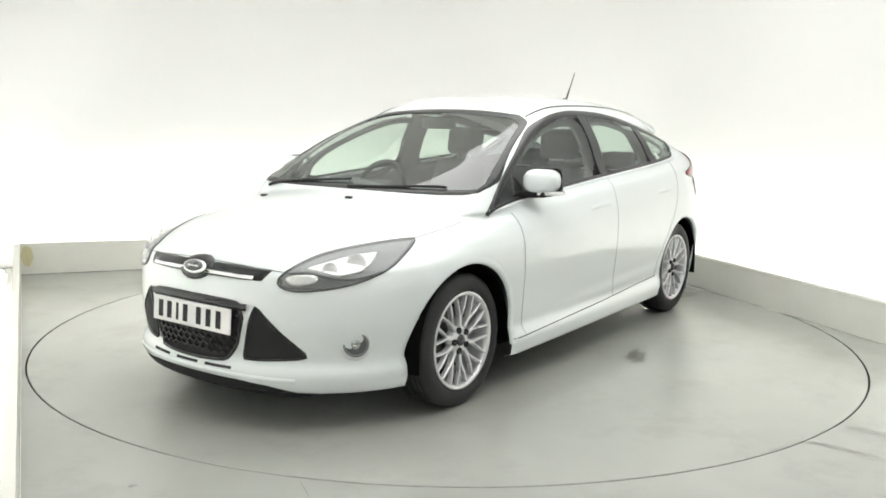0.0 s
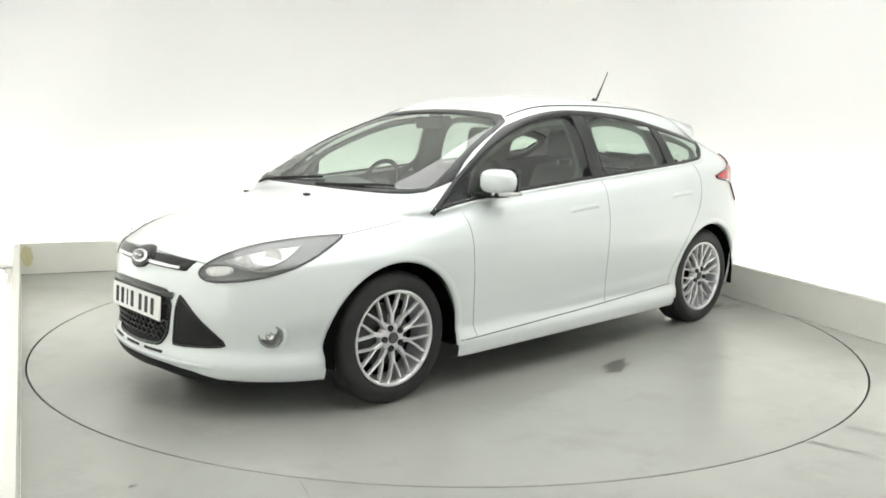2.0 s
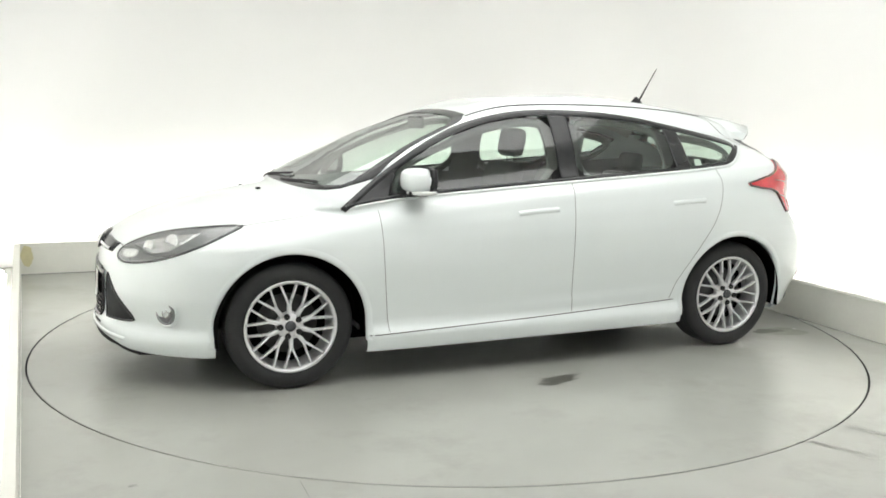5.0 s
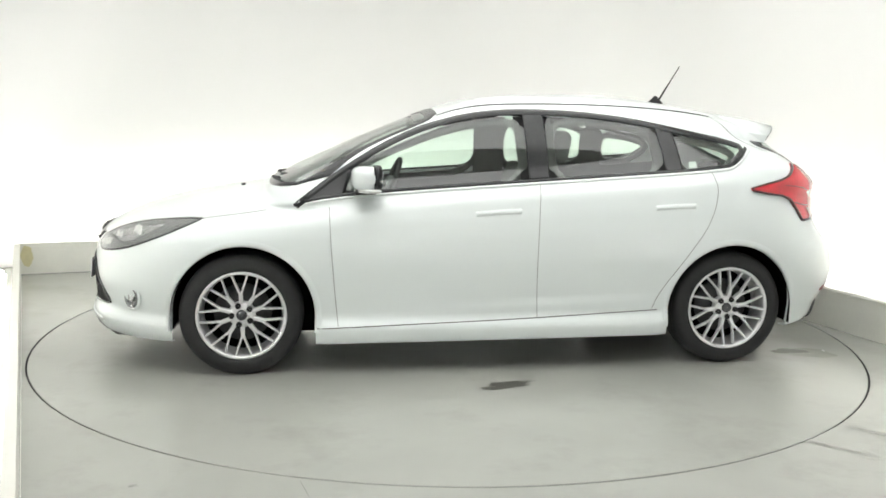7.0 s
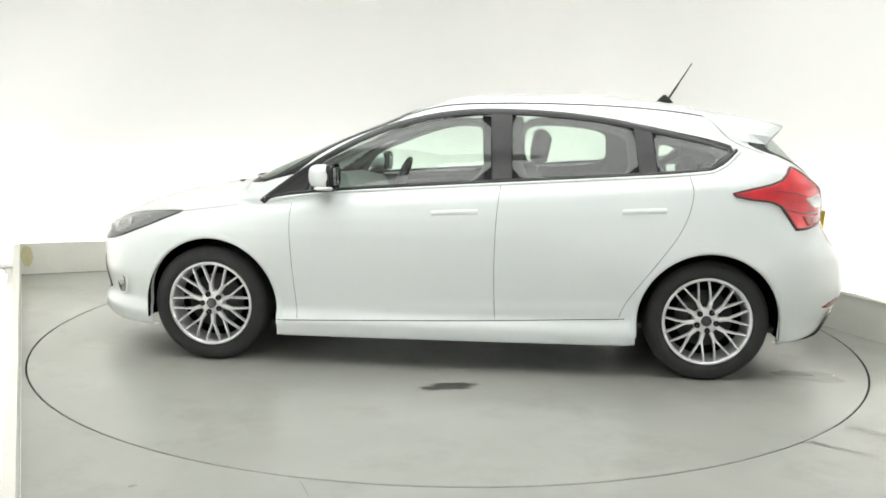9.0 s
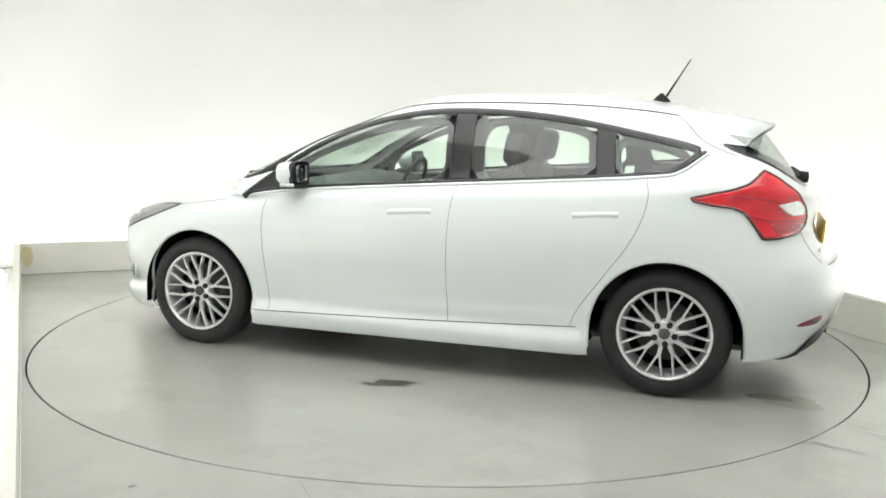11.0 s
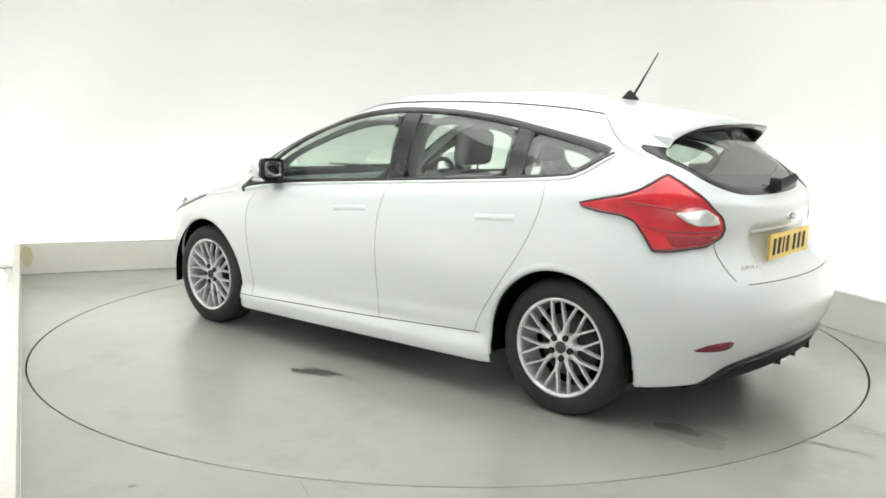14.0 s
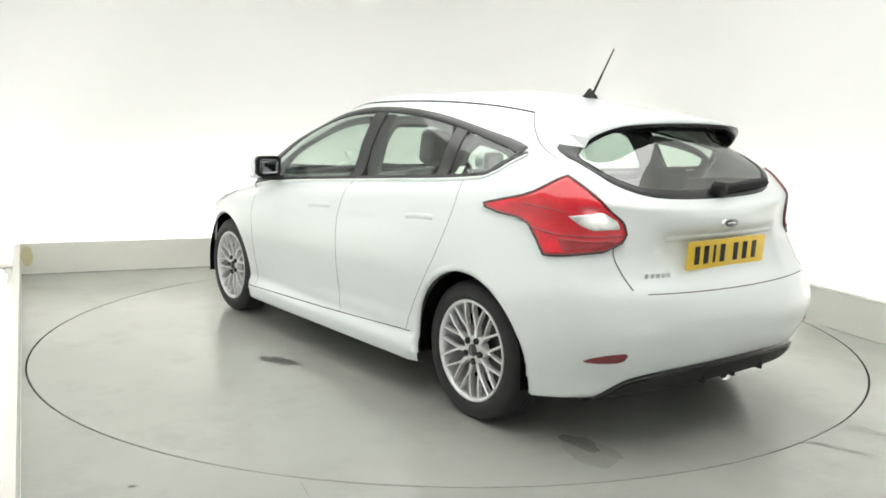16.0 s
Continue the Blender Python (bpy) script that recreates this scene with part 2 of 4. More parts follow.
LEVELS = [
    level(2.08, 0.168, 7.0, 2.0, 0.835, (0.166, 0.176, 0.190), -1.99, 0.250, 8.0, 2.0),
    level(2.17, 0.190, 7.3, 2.0, 0.868, (0.174, 0.183, 0.198), -2.06, 0.275, 8.2, 2.0),
    level(2.19, 0.260, 7.7, 2.0, 0.885, (0.255, 0.262, 0.280), -2.095, 0.345, 8.0, 2.0),
    level(2.165, 0.330, 7.2, 2.0, 0.876, (0.300, 0.315, 0.360), -2.14, 0.440, 9.2, 2.0),
    level(2.165, 0.480, 8.0, 2.1, 0.893, (0.470, 0.480, 0.500), -2.155, 0.530, 9.8, 2.0),
    level(2.155, 0.590, 8.0, 2.1, 0.905, (0.610, 0.620, 0.640), -2.12, 0.635, 9.8, 2.0),
    level(2.135, 0.665, 7.4, 2.1, 0.906, (0.700, 0.720, 0.750), -2.045, 0.720, 9.2, 2.0),
    level(2.07, 0.730, 6.4, 2.0, 0.897, (0.765, 0.810, 0.850), -2.0, 0.830, 8.6, 2.0),
    level(1.90, 0.815, 6.0, 2.0, 0.880, (0.812, 0.880, 0.930), -2.010, 0.920, 8.0, 2.0),
    level(1.55, 0.905, 5.6, 2.0, 0.855, (0.855, 0.945, 1.005), -1.995, 0.965, 9.0, 2.2),
    level(1.22, 0.955, 18.0, 3.6, 0.812, (0.890, 0.992, 1.075), -1.925, 1.010, 10.0, 2.5),
    level(1.19, 0.965, 19.0, 3.8, 0.778, (0.955, 1.035, 1.100), -1.90, 1.035, 11.0, 2.5),
    level(0.80, 1.142, 17.0, 3.2, 0.706, (1.140, 1.210, 1.160), -1.80, 1.170, 12.0, 2.5),
    level(0.335, 1.350, 14.0, 3.0, 0.598, (1.190, 1.375, 1.215), -1.66, 1.320, 13.0, 2.4),
    level(0.225, 1.388, 8.0, 2.2, 0.548, (1.280, 1.412, 1.295), -1.60, 1.350, 12.0, 2.2),
    level(0.13, 1.410, 6.0, 2.0, 0.430, (1.345, 1.452, 1.358), -1.54, 1.365, 7.0, 2.0),
    spine(-0.03, 1.432, -1.42, 1.388, 1.477),
]


def pchip(rows, subs):
    """Monotone smooth surface lines between the level lines."""
    P = np.array(rows)
    h = np.linalg.norm(np.diff(P, axis=0), axis=2).mean(1)
    d = np.diff(P, axis=0) / h[:, None, None]
    m = np.zeros_like(P)
    m[0], m[-1] = d[0], d[-1]
    for i in range(1, len(P) - 1):
        w1, w2 = 2 * h[i] + h[i - 1], h[i] + 2 * h[i - 1]
        a, b = d[i - 1], d[i]
        ok = a * b > 0
        m[i] = np.where(ok, (w1 + w2) / (w1 / np.where(ok, a, 1) + w2 / np.where(ok, b, 1)), 0)
    out = []
    for i in range(len(P) - 1):
        k = max(2, int(round(h[i] / subs)))
        for t in np.arange(k) / k:
            t2, t3 = t * t, t ** 3
            out.append((2 * t3 - 3 * t2 + 1) * P[i] + (t3 - 2 * t2 + t) * h[i] * m[i] + (3 * t2 - 2 * t3) * P[i + 1] + (t3 - t2) * h[i] * m[i + 1])
    out.append(P[-1])
    return np.array(out)


SKIN = pchip(LEVELS, 0.018)          # left half, from the sill to the roof's middle
SKIN[:, :, 0] *= 1.015
SKIN[:, :, 2] += (SKIN[:, :, 2] - 0.55) * 0.017
# the tailgate is hollowed for its plate
HOLLOW = np.clip((0.40 - SKIN[:, :, 1]) / 0.06, 0, 1) * np.clip((SKIN[:, :, 2] - 0.672) / 0.03, 0, 1) * np.clip((0.90 - SKIN[:, :, 2]) / 0.025, 0, 1)
SKIN[:, :, 0] += 0.018 * HOLLOW * (SKIN[:, :, 0] < -1.8)

# the side skirts flare out at their foot
FLARE = np.clip((0.31 - SKIN[:, :, 2]) / 0.06, 0, 1) * np.clip((0.97 - SKIN[:, :, 0]) / 0.06, 0, 1) * np.clip((SKIN[:, :, 0] + 0.97) / 0.06, 0, 1)
SKIN[:, :, 1] += 0.026 * FLARE * (SKIN[:, :, 1] > 0.7)
# a soft crease over the sill, rising to the rear
FADE = np.clip((0.55 - SKIN[:, :, 0]) / 0.5, 0, 1) * np.clip((SKIN[:, :, 0] + 1.0) / 0.15, 0, 1)
CREASE = np.clip((0.375 - 0.045 * SKIN[:, :, 0] - SKIN[:, :, 2]) / 0.022, 0, 1) * np.clip((SKIN[:, :, 2] - 0.29) / 0.05, 0, 1)
SKIN[:, :, 1] += 0.007 * FADE * CREASE * (SKIN[:, :, 1] > 0.8)


def skin_mesh():
    bm = bmesh.new()
    nv, ns = SKIN.shape[:2]
    grid = {}
    for side in (1, -1):
        for i in range(nv):
            for j in range(ns):
                x, y, z = (float(c) for c in SKIN[i, j])
                if side < 0 and (j in (0, ns - 1) or i == nv - 1):
                    grid[side, i, j] = grid[1, i, j]
                else:
                    grid[side, i, j] = bm.verts.new((x, y * side, z))
        for i in range(nv - 1):
            for j in range(ns - 1):
                q = (grid[side, i, j], grid[side, i, j + 1], grid[side, i + 1, j + 1], grid[side, i + 1, j])
                if len(set(q)) == 4:
                    bm.faces.new(q if side > 0 else q[::-1])
    bmesh.ops.recalc_face_normals(bm, faces=bm.faces)
    return bm


full = skin_mesh()
SKIN_TREE = BVHTree.FromBMesh(full)


def on_skin(p, n, lift=0.0):
    """The point of the car's skin that p reaches along n, from outside."""
    p, n = Vector(p), Vector(n).normalized()
    hit = SKIN_TREE.ray_cast(p + n * 0.6, -n, 1.2)
    if hit[0] is None:
        near = SKIN_TREE.find_nearest(p)
        return near[0] + near[1] * lift
    nn = hit[1] if hit[1].dot(n) > 0 else -hit[1]
    return hit[0] + nn * lift


def rounded(pts, soft=2, step=0.014, closed=True):
    """A smooth line through soft corners, evenly spaced."""
    P = [Vector(p) for p in pts]
    for _ in range(soft):
        Q = []
        for i in range(len(P) if closed else len(P) - 1):
            a, b = P[i], P[(i + 1) % len(P)]
            Q += [a.lerp(b, 0.25), a.lerp(b, 0.75)]
        P = Q if closed else [P[0]] + Q + [P[-1]]
    L = P + ([P[0]] if closed else [])
    d = [0.0]
    for a, b in zip(L, L[1:]):
        d.append(d[-1] + (b - a).length)
    n = max(6, int(d[-1] / step))
    out, k = [], 0
    for i in range(n if closed else n + 1):
        s = d[-1] * i / n
        while k < len(d) - 2 and d[k + 1] < s:
            k += 1
        out.append(L[k].lerp(L[k + 1], (s - d[k]) / max(1e-9, d[k + 1] - d[k])))
    return out


def patch(pts, n, lift=0.003, deep=0.012, soft=2, side=1, rings=None, middle=None, step=0.014, dome=0.0):
    """A piece that lies on the skin inside an outline, with its edge turned in. side -1 mirrors it."""
    O = rounded(pts, soft, step)
    c = Vector(middle) if middle else sum(O, Vector()) / len(O)
    rings = rings or max(2, int(max((o - c).length for o in O) / 0.03))
    bm = bmesh.new()
    nn = Vector(n).normalized()
    flip = lambda p: (p.x, p.y * side, p.z)
    rows = []
    for r in range(1, rings + 1):
        f = r / rings
        rows.append([bm.verts.new(flip(on_skin(c.lerp(o, f), n, lift + dome * (1 - f * f)))) for o in O])
    mid = bm.verts.new(flip(on_skin(c, n, lift + dome)))
    m = len(O)
    for i in range(m):
        bm.faces.new((mid, rows[0][i], rows[0][(i + 1) % m]))
        for a, b in zip(rows, rows[1:]):
            bm.faces.new((a[i], b[i], b[(i + 1) % m], a[(i + 1) % m]))
    if deep:
        k = Vector(flip(nn)) * deep
        low = [bm.verts.new(v.co - k) for v in rows[-1]]
        for i in range(m):
            j = (i + 1) % m
            bm.faces.new((rows[-1][i], low[i], low[j], rows[-1][j]))
    return bm


def band(pts, n, width, rise=0.004, lift=0.0005, closed=False, soft=2, side=1, step=0.02):
    """A strip along a line on the skin, slightly raised in its middle."""
    O = rounded(pts, soft, step, closed)
    bm = bmesh.new()
    nn = Vector(n).normalized()
    rows = []
    for i, p in enumerate(O):
        a = O[i - 1] if (i or closed) else p
        b = O[(i + 1) % len(O)] if (i < len(O) - 1 or closed) else p
        t = (b - a)
        w = nn.cross(t).normalized() * (width / 2)
        row = []
        for k, h in ((-1, lift), (-0.8, rise), (0.8, rise), (1, lift)):
            q = on_skin(p + w * k, n, h)
            row.append(bm.verts.new((q.x, q.y * side, q.z)))
        rows.append(row)
    for a, b in list(zip(rows, rows[1:])) + ([(rows[-1], rows[0])] if closed else []):
        for k in range(3):
            bm.faces.new((a[k], a[k + 1], b[k + 1], b[k]))
    return bm


def inside(x, y, poly):
    c = False
    for (x0, y0), (x1, y1) in zip(poly, poly[1:] + poly[:1]):
        if (y0 > y) != (y1 > y) and x < (x1 - x0) * (y - y0) / (y1 - y0) + x0:
            c = not c
    return c


def shrunk(poly, d):
    """The polygon drawn in by about d."""
    out = []
    area = sum(a[0] * b[1] - b[0] * a[1] for a, b in zip(poly, poly[1:] + poly[:1]))
    sg = 1 if area > 0 else -1
    for i, p in enumerate(poly):
        a, b = Vector(poly[i - 1]), Vector(poly[(i + 1) % len(poly)])
        t = (b - a).normalized()
        out.append((p[0] - t.y * d * sg, p[1] + t.x * d * sg))
    return out


# outlines: side windows in (x, z), screens in (y, z)
DLO = [(1.062, .882), (.96, .911), (.72, .942), (.42, .967), (.13, .987), (-.17, 1.007), (-.47, 1.028), (-.77, 1.048), (-1.07, 1.070),
       (-1.25, 1.087), (-1.345, 1.10), (-1.47, 1.20), (-1.34, 1.248), (-1.18, 1.280), (-1.03, 1.310), (-.78, 1.357), (-.48, 1.388),
       (-.18, 1.395), (-.03, 1.387), (.127, 1.366), (.28, 1.331), (.43, 1.281), (.607, 1.198), (.785, 1.09), (.93, .988)]
half = [(0, 1.395), (.3, 1.385), (.560, 1.356), (.652, 1.24), (.722, 1.108), (.760, .988), (.67, .968), (.3, .968), (0, .970)]
SCREEN = half + [(-y, z) for y, z in half[-2:0:-1]]
half = [(0, 1.335), (.40, 1.325), (.505, 1.262), (.598, 1.202), (.578, 1.135), (.535, 1.08), (.41, 1.035), (.25, 1.021), (0, 1.016)]
REAR = half + [(-y, z) for y, z in half[-2:0:-1]]
ARCHES = [(1.316, 0.314, 0.368), (-1.326, 0.314, 0.366)]


def open_up(bm):
    """Cut wheel arches and windows through the skin."""
    dead = []
    dlo, scr, rea = shrunk(DLO, 0.002)[:11] + shrunk(DLO, 0.014)[11:], shrunk(SCREEN, 0.014), shrunk(REAR, 0.014)
    for f in bm.faces:
        c = f.calc_center_median()
        if abs(c.y) > 0.5 and any((c.x - ax) ** 2 + (c.z - az) ** 2 < r * r or (abs(c.x - ax) < r and c.z < az) for ax, az, r in ARCHES):
            dead.append(f)
        elif abs(c.y) > 0.45 and c.z > 0.85 and inside(c.x, c.z, dlo):
            dead.append(f)
        elif c.x > 0.1 and c.z > 0.9 and inside(c.y, c.z, scr):
            dead.append(f)
        elif c.x < -1.4 and c.z > 0.95 and inside(c.y, c.z, rea):
            dead.append(f)
    bmesh.ops.delete(bm, geom=dead, context="FACES")
    for v in bm.verts:
        if v.is_boundary and abs(v.co.y) > 0.5:
            for ax, az, r in ARCHES:
                d = Vector((v.co.x - ax, v.co.z - az))
                if v.co.z >= az and abs(d.length - r) < 0.045:
                    d *= r / d.length
                    v.co.x, v.co.z = ax + d.x, az + d.y
                elif v.co.z < az and abs(abs(d.x) - r) < 0.04:
                    v.co.x = ax + math.copysign(r, d.x)


open_up(full)


def panel_of(c):
    """The body panel to which a place on the skin belongs."""
    s = "l" if c.y > 0 else "r"
    x, z, y = c.x, c.z, abs(c.y)
    if z < 0.268 + 0.036 * (0.4 - x) and -0.97 < x < 0.96:
        return "sill" + s
    if x > 0.9 and z < 0.705 and x > 1.64:
        return "front_bumper"
    if x > 1.05 and y < 0.72 + 0.03 * (1.4 - x) and 0.66 < z < 0.975:
        return "bonnet"
    if x < -1.65 and z < 0.664:
        return "rear_bumper"
    if x < -1.56 and y < 0.59 + 0.05 * (z > 1.1):
        return "tailgate"
    if z > 1.3 and y < 0.555 and x < 0.35:
        return "roof"
    if x > 0.87 and z < 0.96:
        return "front_wing" + s
    if z > 1.08 or x > 0.87 or z > 0.94 - 0.07 * (x - 0.8):
        return ("side_frame" if x > -0.98 else "quarter_panel") + s
    if -0.22 < x <= 0.87:
        return "front_door" + s
    if x > (-0.87 - (z - 0.33) * 0.655 if z < 0.789 else -1.171 - (z - 0.789) * 0.3):
        return "rear_door" + s
    return "quarter_panel" + s


def split_panels(bm):
    groups = {}
    for f in bm.faces:
        groups.setdefault(panel_of(f.calc_center_median()), []).append(f)
    obs = {}
    for key, faces in groups.items():
        b = bmesh.new()
        made = {}
        for f in faces:
            b.faces.new([made.setdefault(v.index, None) or made.update({v.index: b.verts.new(v.co)}) or made[v.index] for v in f.verts])
        name = key[:-1] if key[:-1] in ("sill", "front_wing", "front_door", "rear_door", "side_frame", "quarter_panel") else key
        obs[key] = part(name, b, PAINT, CAR)
        me = obs[key].data
        me.normals_split_custom_set_from_vertices([NORMALS[tuple(round(c, 5) for c in v.co)] for v in me.vertices])
    bm.free()
    return obs


full.verts.index_update()
full.normal_update()
NORMALS = {tuple(round(c, 5) for c in v.co): v.normal.copy() for v in full.verts}
PANELS = split_panels(full)

GAP = mat("panel_gap", (0.16, 0.16, 0.16), 0.8, vary=0.2)
LINER = mat("arch_liner_felt", (0.006, 0.006, 0.006), 0.95, vary=0.2, scale=20, Specular_IOR_Level=0.0)
BLACK = mat("gloss_black_trim", (0.018, 0.019, 0.02), 0.22, vary=0.2, scale=20)
RUBBER = mat("tyre_rubber", (0.030, 0.0305, 0.031), 0.55, vary=0.25, scale=12, bump=0.3, Specular_IOR_Level=0.25)
MATT = mat("matt_black_plastic", (0.022, 0.022, 0.0225), 0.6, vary=0.2, scale=20, bump=0.2, Specular_IOR_Level=0.2)
ALLOY = mat("silver_alloy", (0.74, 0.74, 0.75), 0.3, metal=0.45, vary=0.05, scale=20)
CHROME = mat("chrome", (0.85, 0.85, 0.86), 0.1, metal=1.0, vary=0.03)
REDLENS = mat("red_lamp_lens", (0.66, 0.010, 0.024), 0.16, coat=0.7, vary=0.3, scale=9)
MIDRED = mat("deep_red_lens", (0.36, 0.008, 0.018), 0.15, coat=1.0, vary=0.1, scale=30)
DARKRED = mat("dark_red_reflector", (0.20, 0.008, 0.02), 0.2, coat=1.0, vary=0.1, scale=30)
LAMPEDGE = mat("tail_lamp_rim", (0.07, 0.008, 0.012), 0.25, coat=0.6, vary=0.15, scale=30)
CLEARLAMP = mat("clear_lamp_reflector", (0.80, 0.81, 0.80), 0.15, metal=0.35, coat=1.0, vary=0.25, scale=40)
LAMPGREY = mat("lamp_bezel_grey", (0.17, 0.178, 0.178), 0.3, metal=0.3, coat=0.6, vary=0.2, scale=25)
GLASS = clear("tinted_car_glass", (0.86, 0.97, 0.90), 0.0, 0.93, 0.11)
SCREENGLASS = clear("windscreen_glass", (0.86, 0.97, 0.90), 0.0, 0.93, 0.20)
REARGLASS = clear("rear_window_glass", (0.86, 0.97, 0.90), 0.0, 0.93, 0.24)
LENS = clear("lamp_lens", (1, 1, 1), 0.02, 0.95)
CLOTH = mat("charcoal_seat_cloth", (0.115, 0.12, 0.12), 0.9, vary=0.25, scale=40, bump=0.4, bscale=500)
TRIM = mat("grey_cabin_plastic", (0.13, 0.135, 0.135), 0.65, vary=0.15, scale=20)
LINING = mat("pale_cabin_lining", (0.42, 0.42, 0.40), 0.9, vary=0.05, scale=10)
PILLAR = mat("grey_pillar_lining", (0.095, 0.10, 0.096), 0.85, vary=0.06, scale=10)
YELLOW = mat("yellow_plate", (0.80, 0.55, 0.03), 0.35, vary=0.04, scale=30)
PLATEWHITE = mat("white_plate", (0.78, 0.78, 0.76), 0.35, vary=0.04, scale=30)
DARKLAMP = mat("dark_lamp_edge", (0.05, 0.052, 0.055), 0.25, coat=0.8, vary=0.2, scale=25)
MIRROR = mat("mirror_glass", (0.22, 0.23, 0.24), 0.06, metal=1.0, vary=0.02)
BOWL = mat("lamp_bowl_chrome", (0.54, 0.55, 0.55), 0.22, metal=0.9, vary=0.35, scale=60)
BLUE = mat("dark_badge_enamel", (0.05, 0.052, 0.058), 0.2, coat=1.0, vary=0.1)

SIDE, FRONT, BACK, TOP = (0, 1, 0), (1, 0, 0), (-1, 0, 0), (0, 0, 1)
side3 = lambda pts, y=0.75: [(x, y, z) for x, z in pts]
front3 = lambda pts, x=1.9: [(x, y, z) for y, z in pts]


def windows():
    for key, s in (("l", 1), ("r", -1)):
        door, rear, quart = PANELS["front_door" + key], PANELS["rear_door" + key], PANELS["quarter_panel" + key]
        trim = shrunk(DLO, 0.014)
        part("window_trim", band(side3(trim[10:] + trim[:1]), SIDE, 0.034, 0.004, 0.0, False, 1, s), BLACK, PANELS["side_frame" + key], "gloss black window surround")
        part("window_seal", band(side3(shrunk(DLO, 0.006)[:12]), SIDE, 0.016, 0.004, 0.0, False, 1, s), BLACK, PANELS["side_frame" + key], "thin black seal under the side windows")
        part("bright_strip", band(side3([(1.0, .888), (.96, .900), (.72, .932), (.13, .977), (-.47, 1.018), (-1.07, 1.060), (-1.25, 1.077), (-1.35, 1.09), (-1.478, 1.19)]), SIDE, 0.012, 0.007, 0.0, False, 1, s), PAINT, PANELS["side_frame" + key])
        part("window", patch(side3([(.82, .935), (.765, 1.065), (.58, 1.178), (.37, 1.268), (.13, 1.335), (-.185, 1.366), (-.20, 1.01), (.3, .975)]), SIDE, -0.002, 0, 1, s), GLASS, door, "green-tinted door glass")
        part("window", patch(side3([(-.28, 1.018), (-.27, 1.37), (-.48, 1.367), (-.73, 1.345), (-.935, 1.308), (-.965, 1.060), (-.6, 1.04)]), SIDE, -0.002, 0, 1, s), GLASS, rear, "green-tinted door glass")
        part("window", patch(side3([(-1.042, 1.070), (-1.016, 1.290), (-1.18, 1.262), (-1.37, 1.218), (-1.44, 1.195), (-1.32, 1.11), (-1.2, 1.088)]), SIDE, -0.002, 0, 1, s), GLASS, quart, "small tinted rear quarter glass")
        part("pillar_cover", patch(side3([(-.172, 1.385), (-.188, 1.0), (-.300, 1.010), (-.288, 1.385)]), SIDE, 0.002, 0.006, 0, s), BLACK, door, "gloss black door pillar cover")
        part("pillar_cover", patch(side3([(-.925, 1.325), (-.955, 1.053), (-1.050, 1.060), (-1.024, 1.306)]), SIDE, 0.002, 0.006, 0, s), BLACK, rear, "gloss black door pillar cover")
        part("mirror_base", patch(side3([(1.045, .888), (.93, .972), (.80, 1.07), (.755, 1.065), (.80, .935), (.93, .915)]), SIDE, 0.003, 0.006, 0, s), BLACK, door, "black triangle panel at the mirror")
    part("windscreen", patch(front3(SCREEN, 0.7), FRONT, -0.002, 0, 1, 1, 14), SCREENGLASS, PANELS["roof"], "clear sloping windscreen")
    part("windscreen_seal", band(front3(shrunk(SCREEN, 0.012), 0.7), FRONT, 0.024, 0.003, 0.0, True, 1), BLACK, PANELS["roof"], "black glass edge")
    part("rear_window", patch(front3(REAR, -1.7), BACK, -0.002, 0, 1, 1, 12), REARGLASS, PANELS["tailgate"], "tinted rear window")
    part("window_seal", band(front3(shrunk(REAR, 0.016), -1.7), BACK, 0.036, 0.003, 0.0, True, 1), BLACK, PANELS["tailgate"], "black glass edge")


windows()


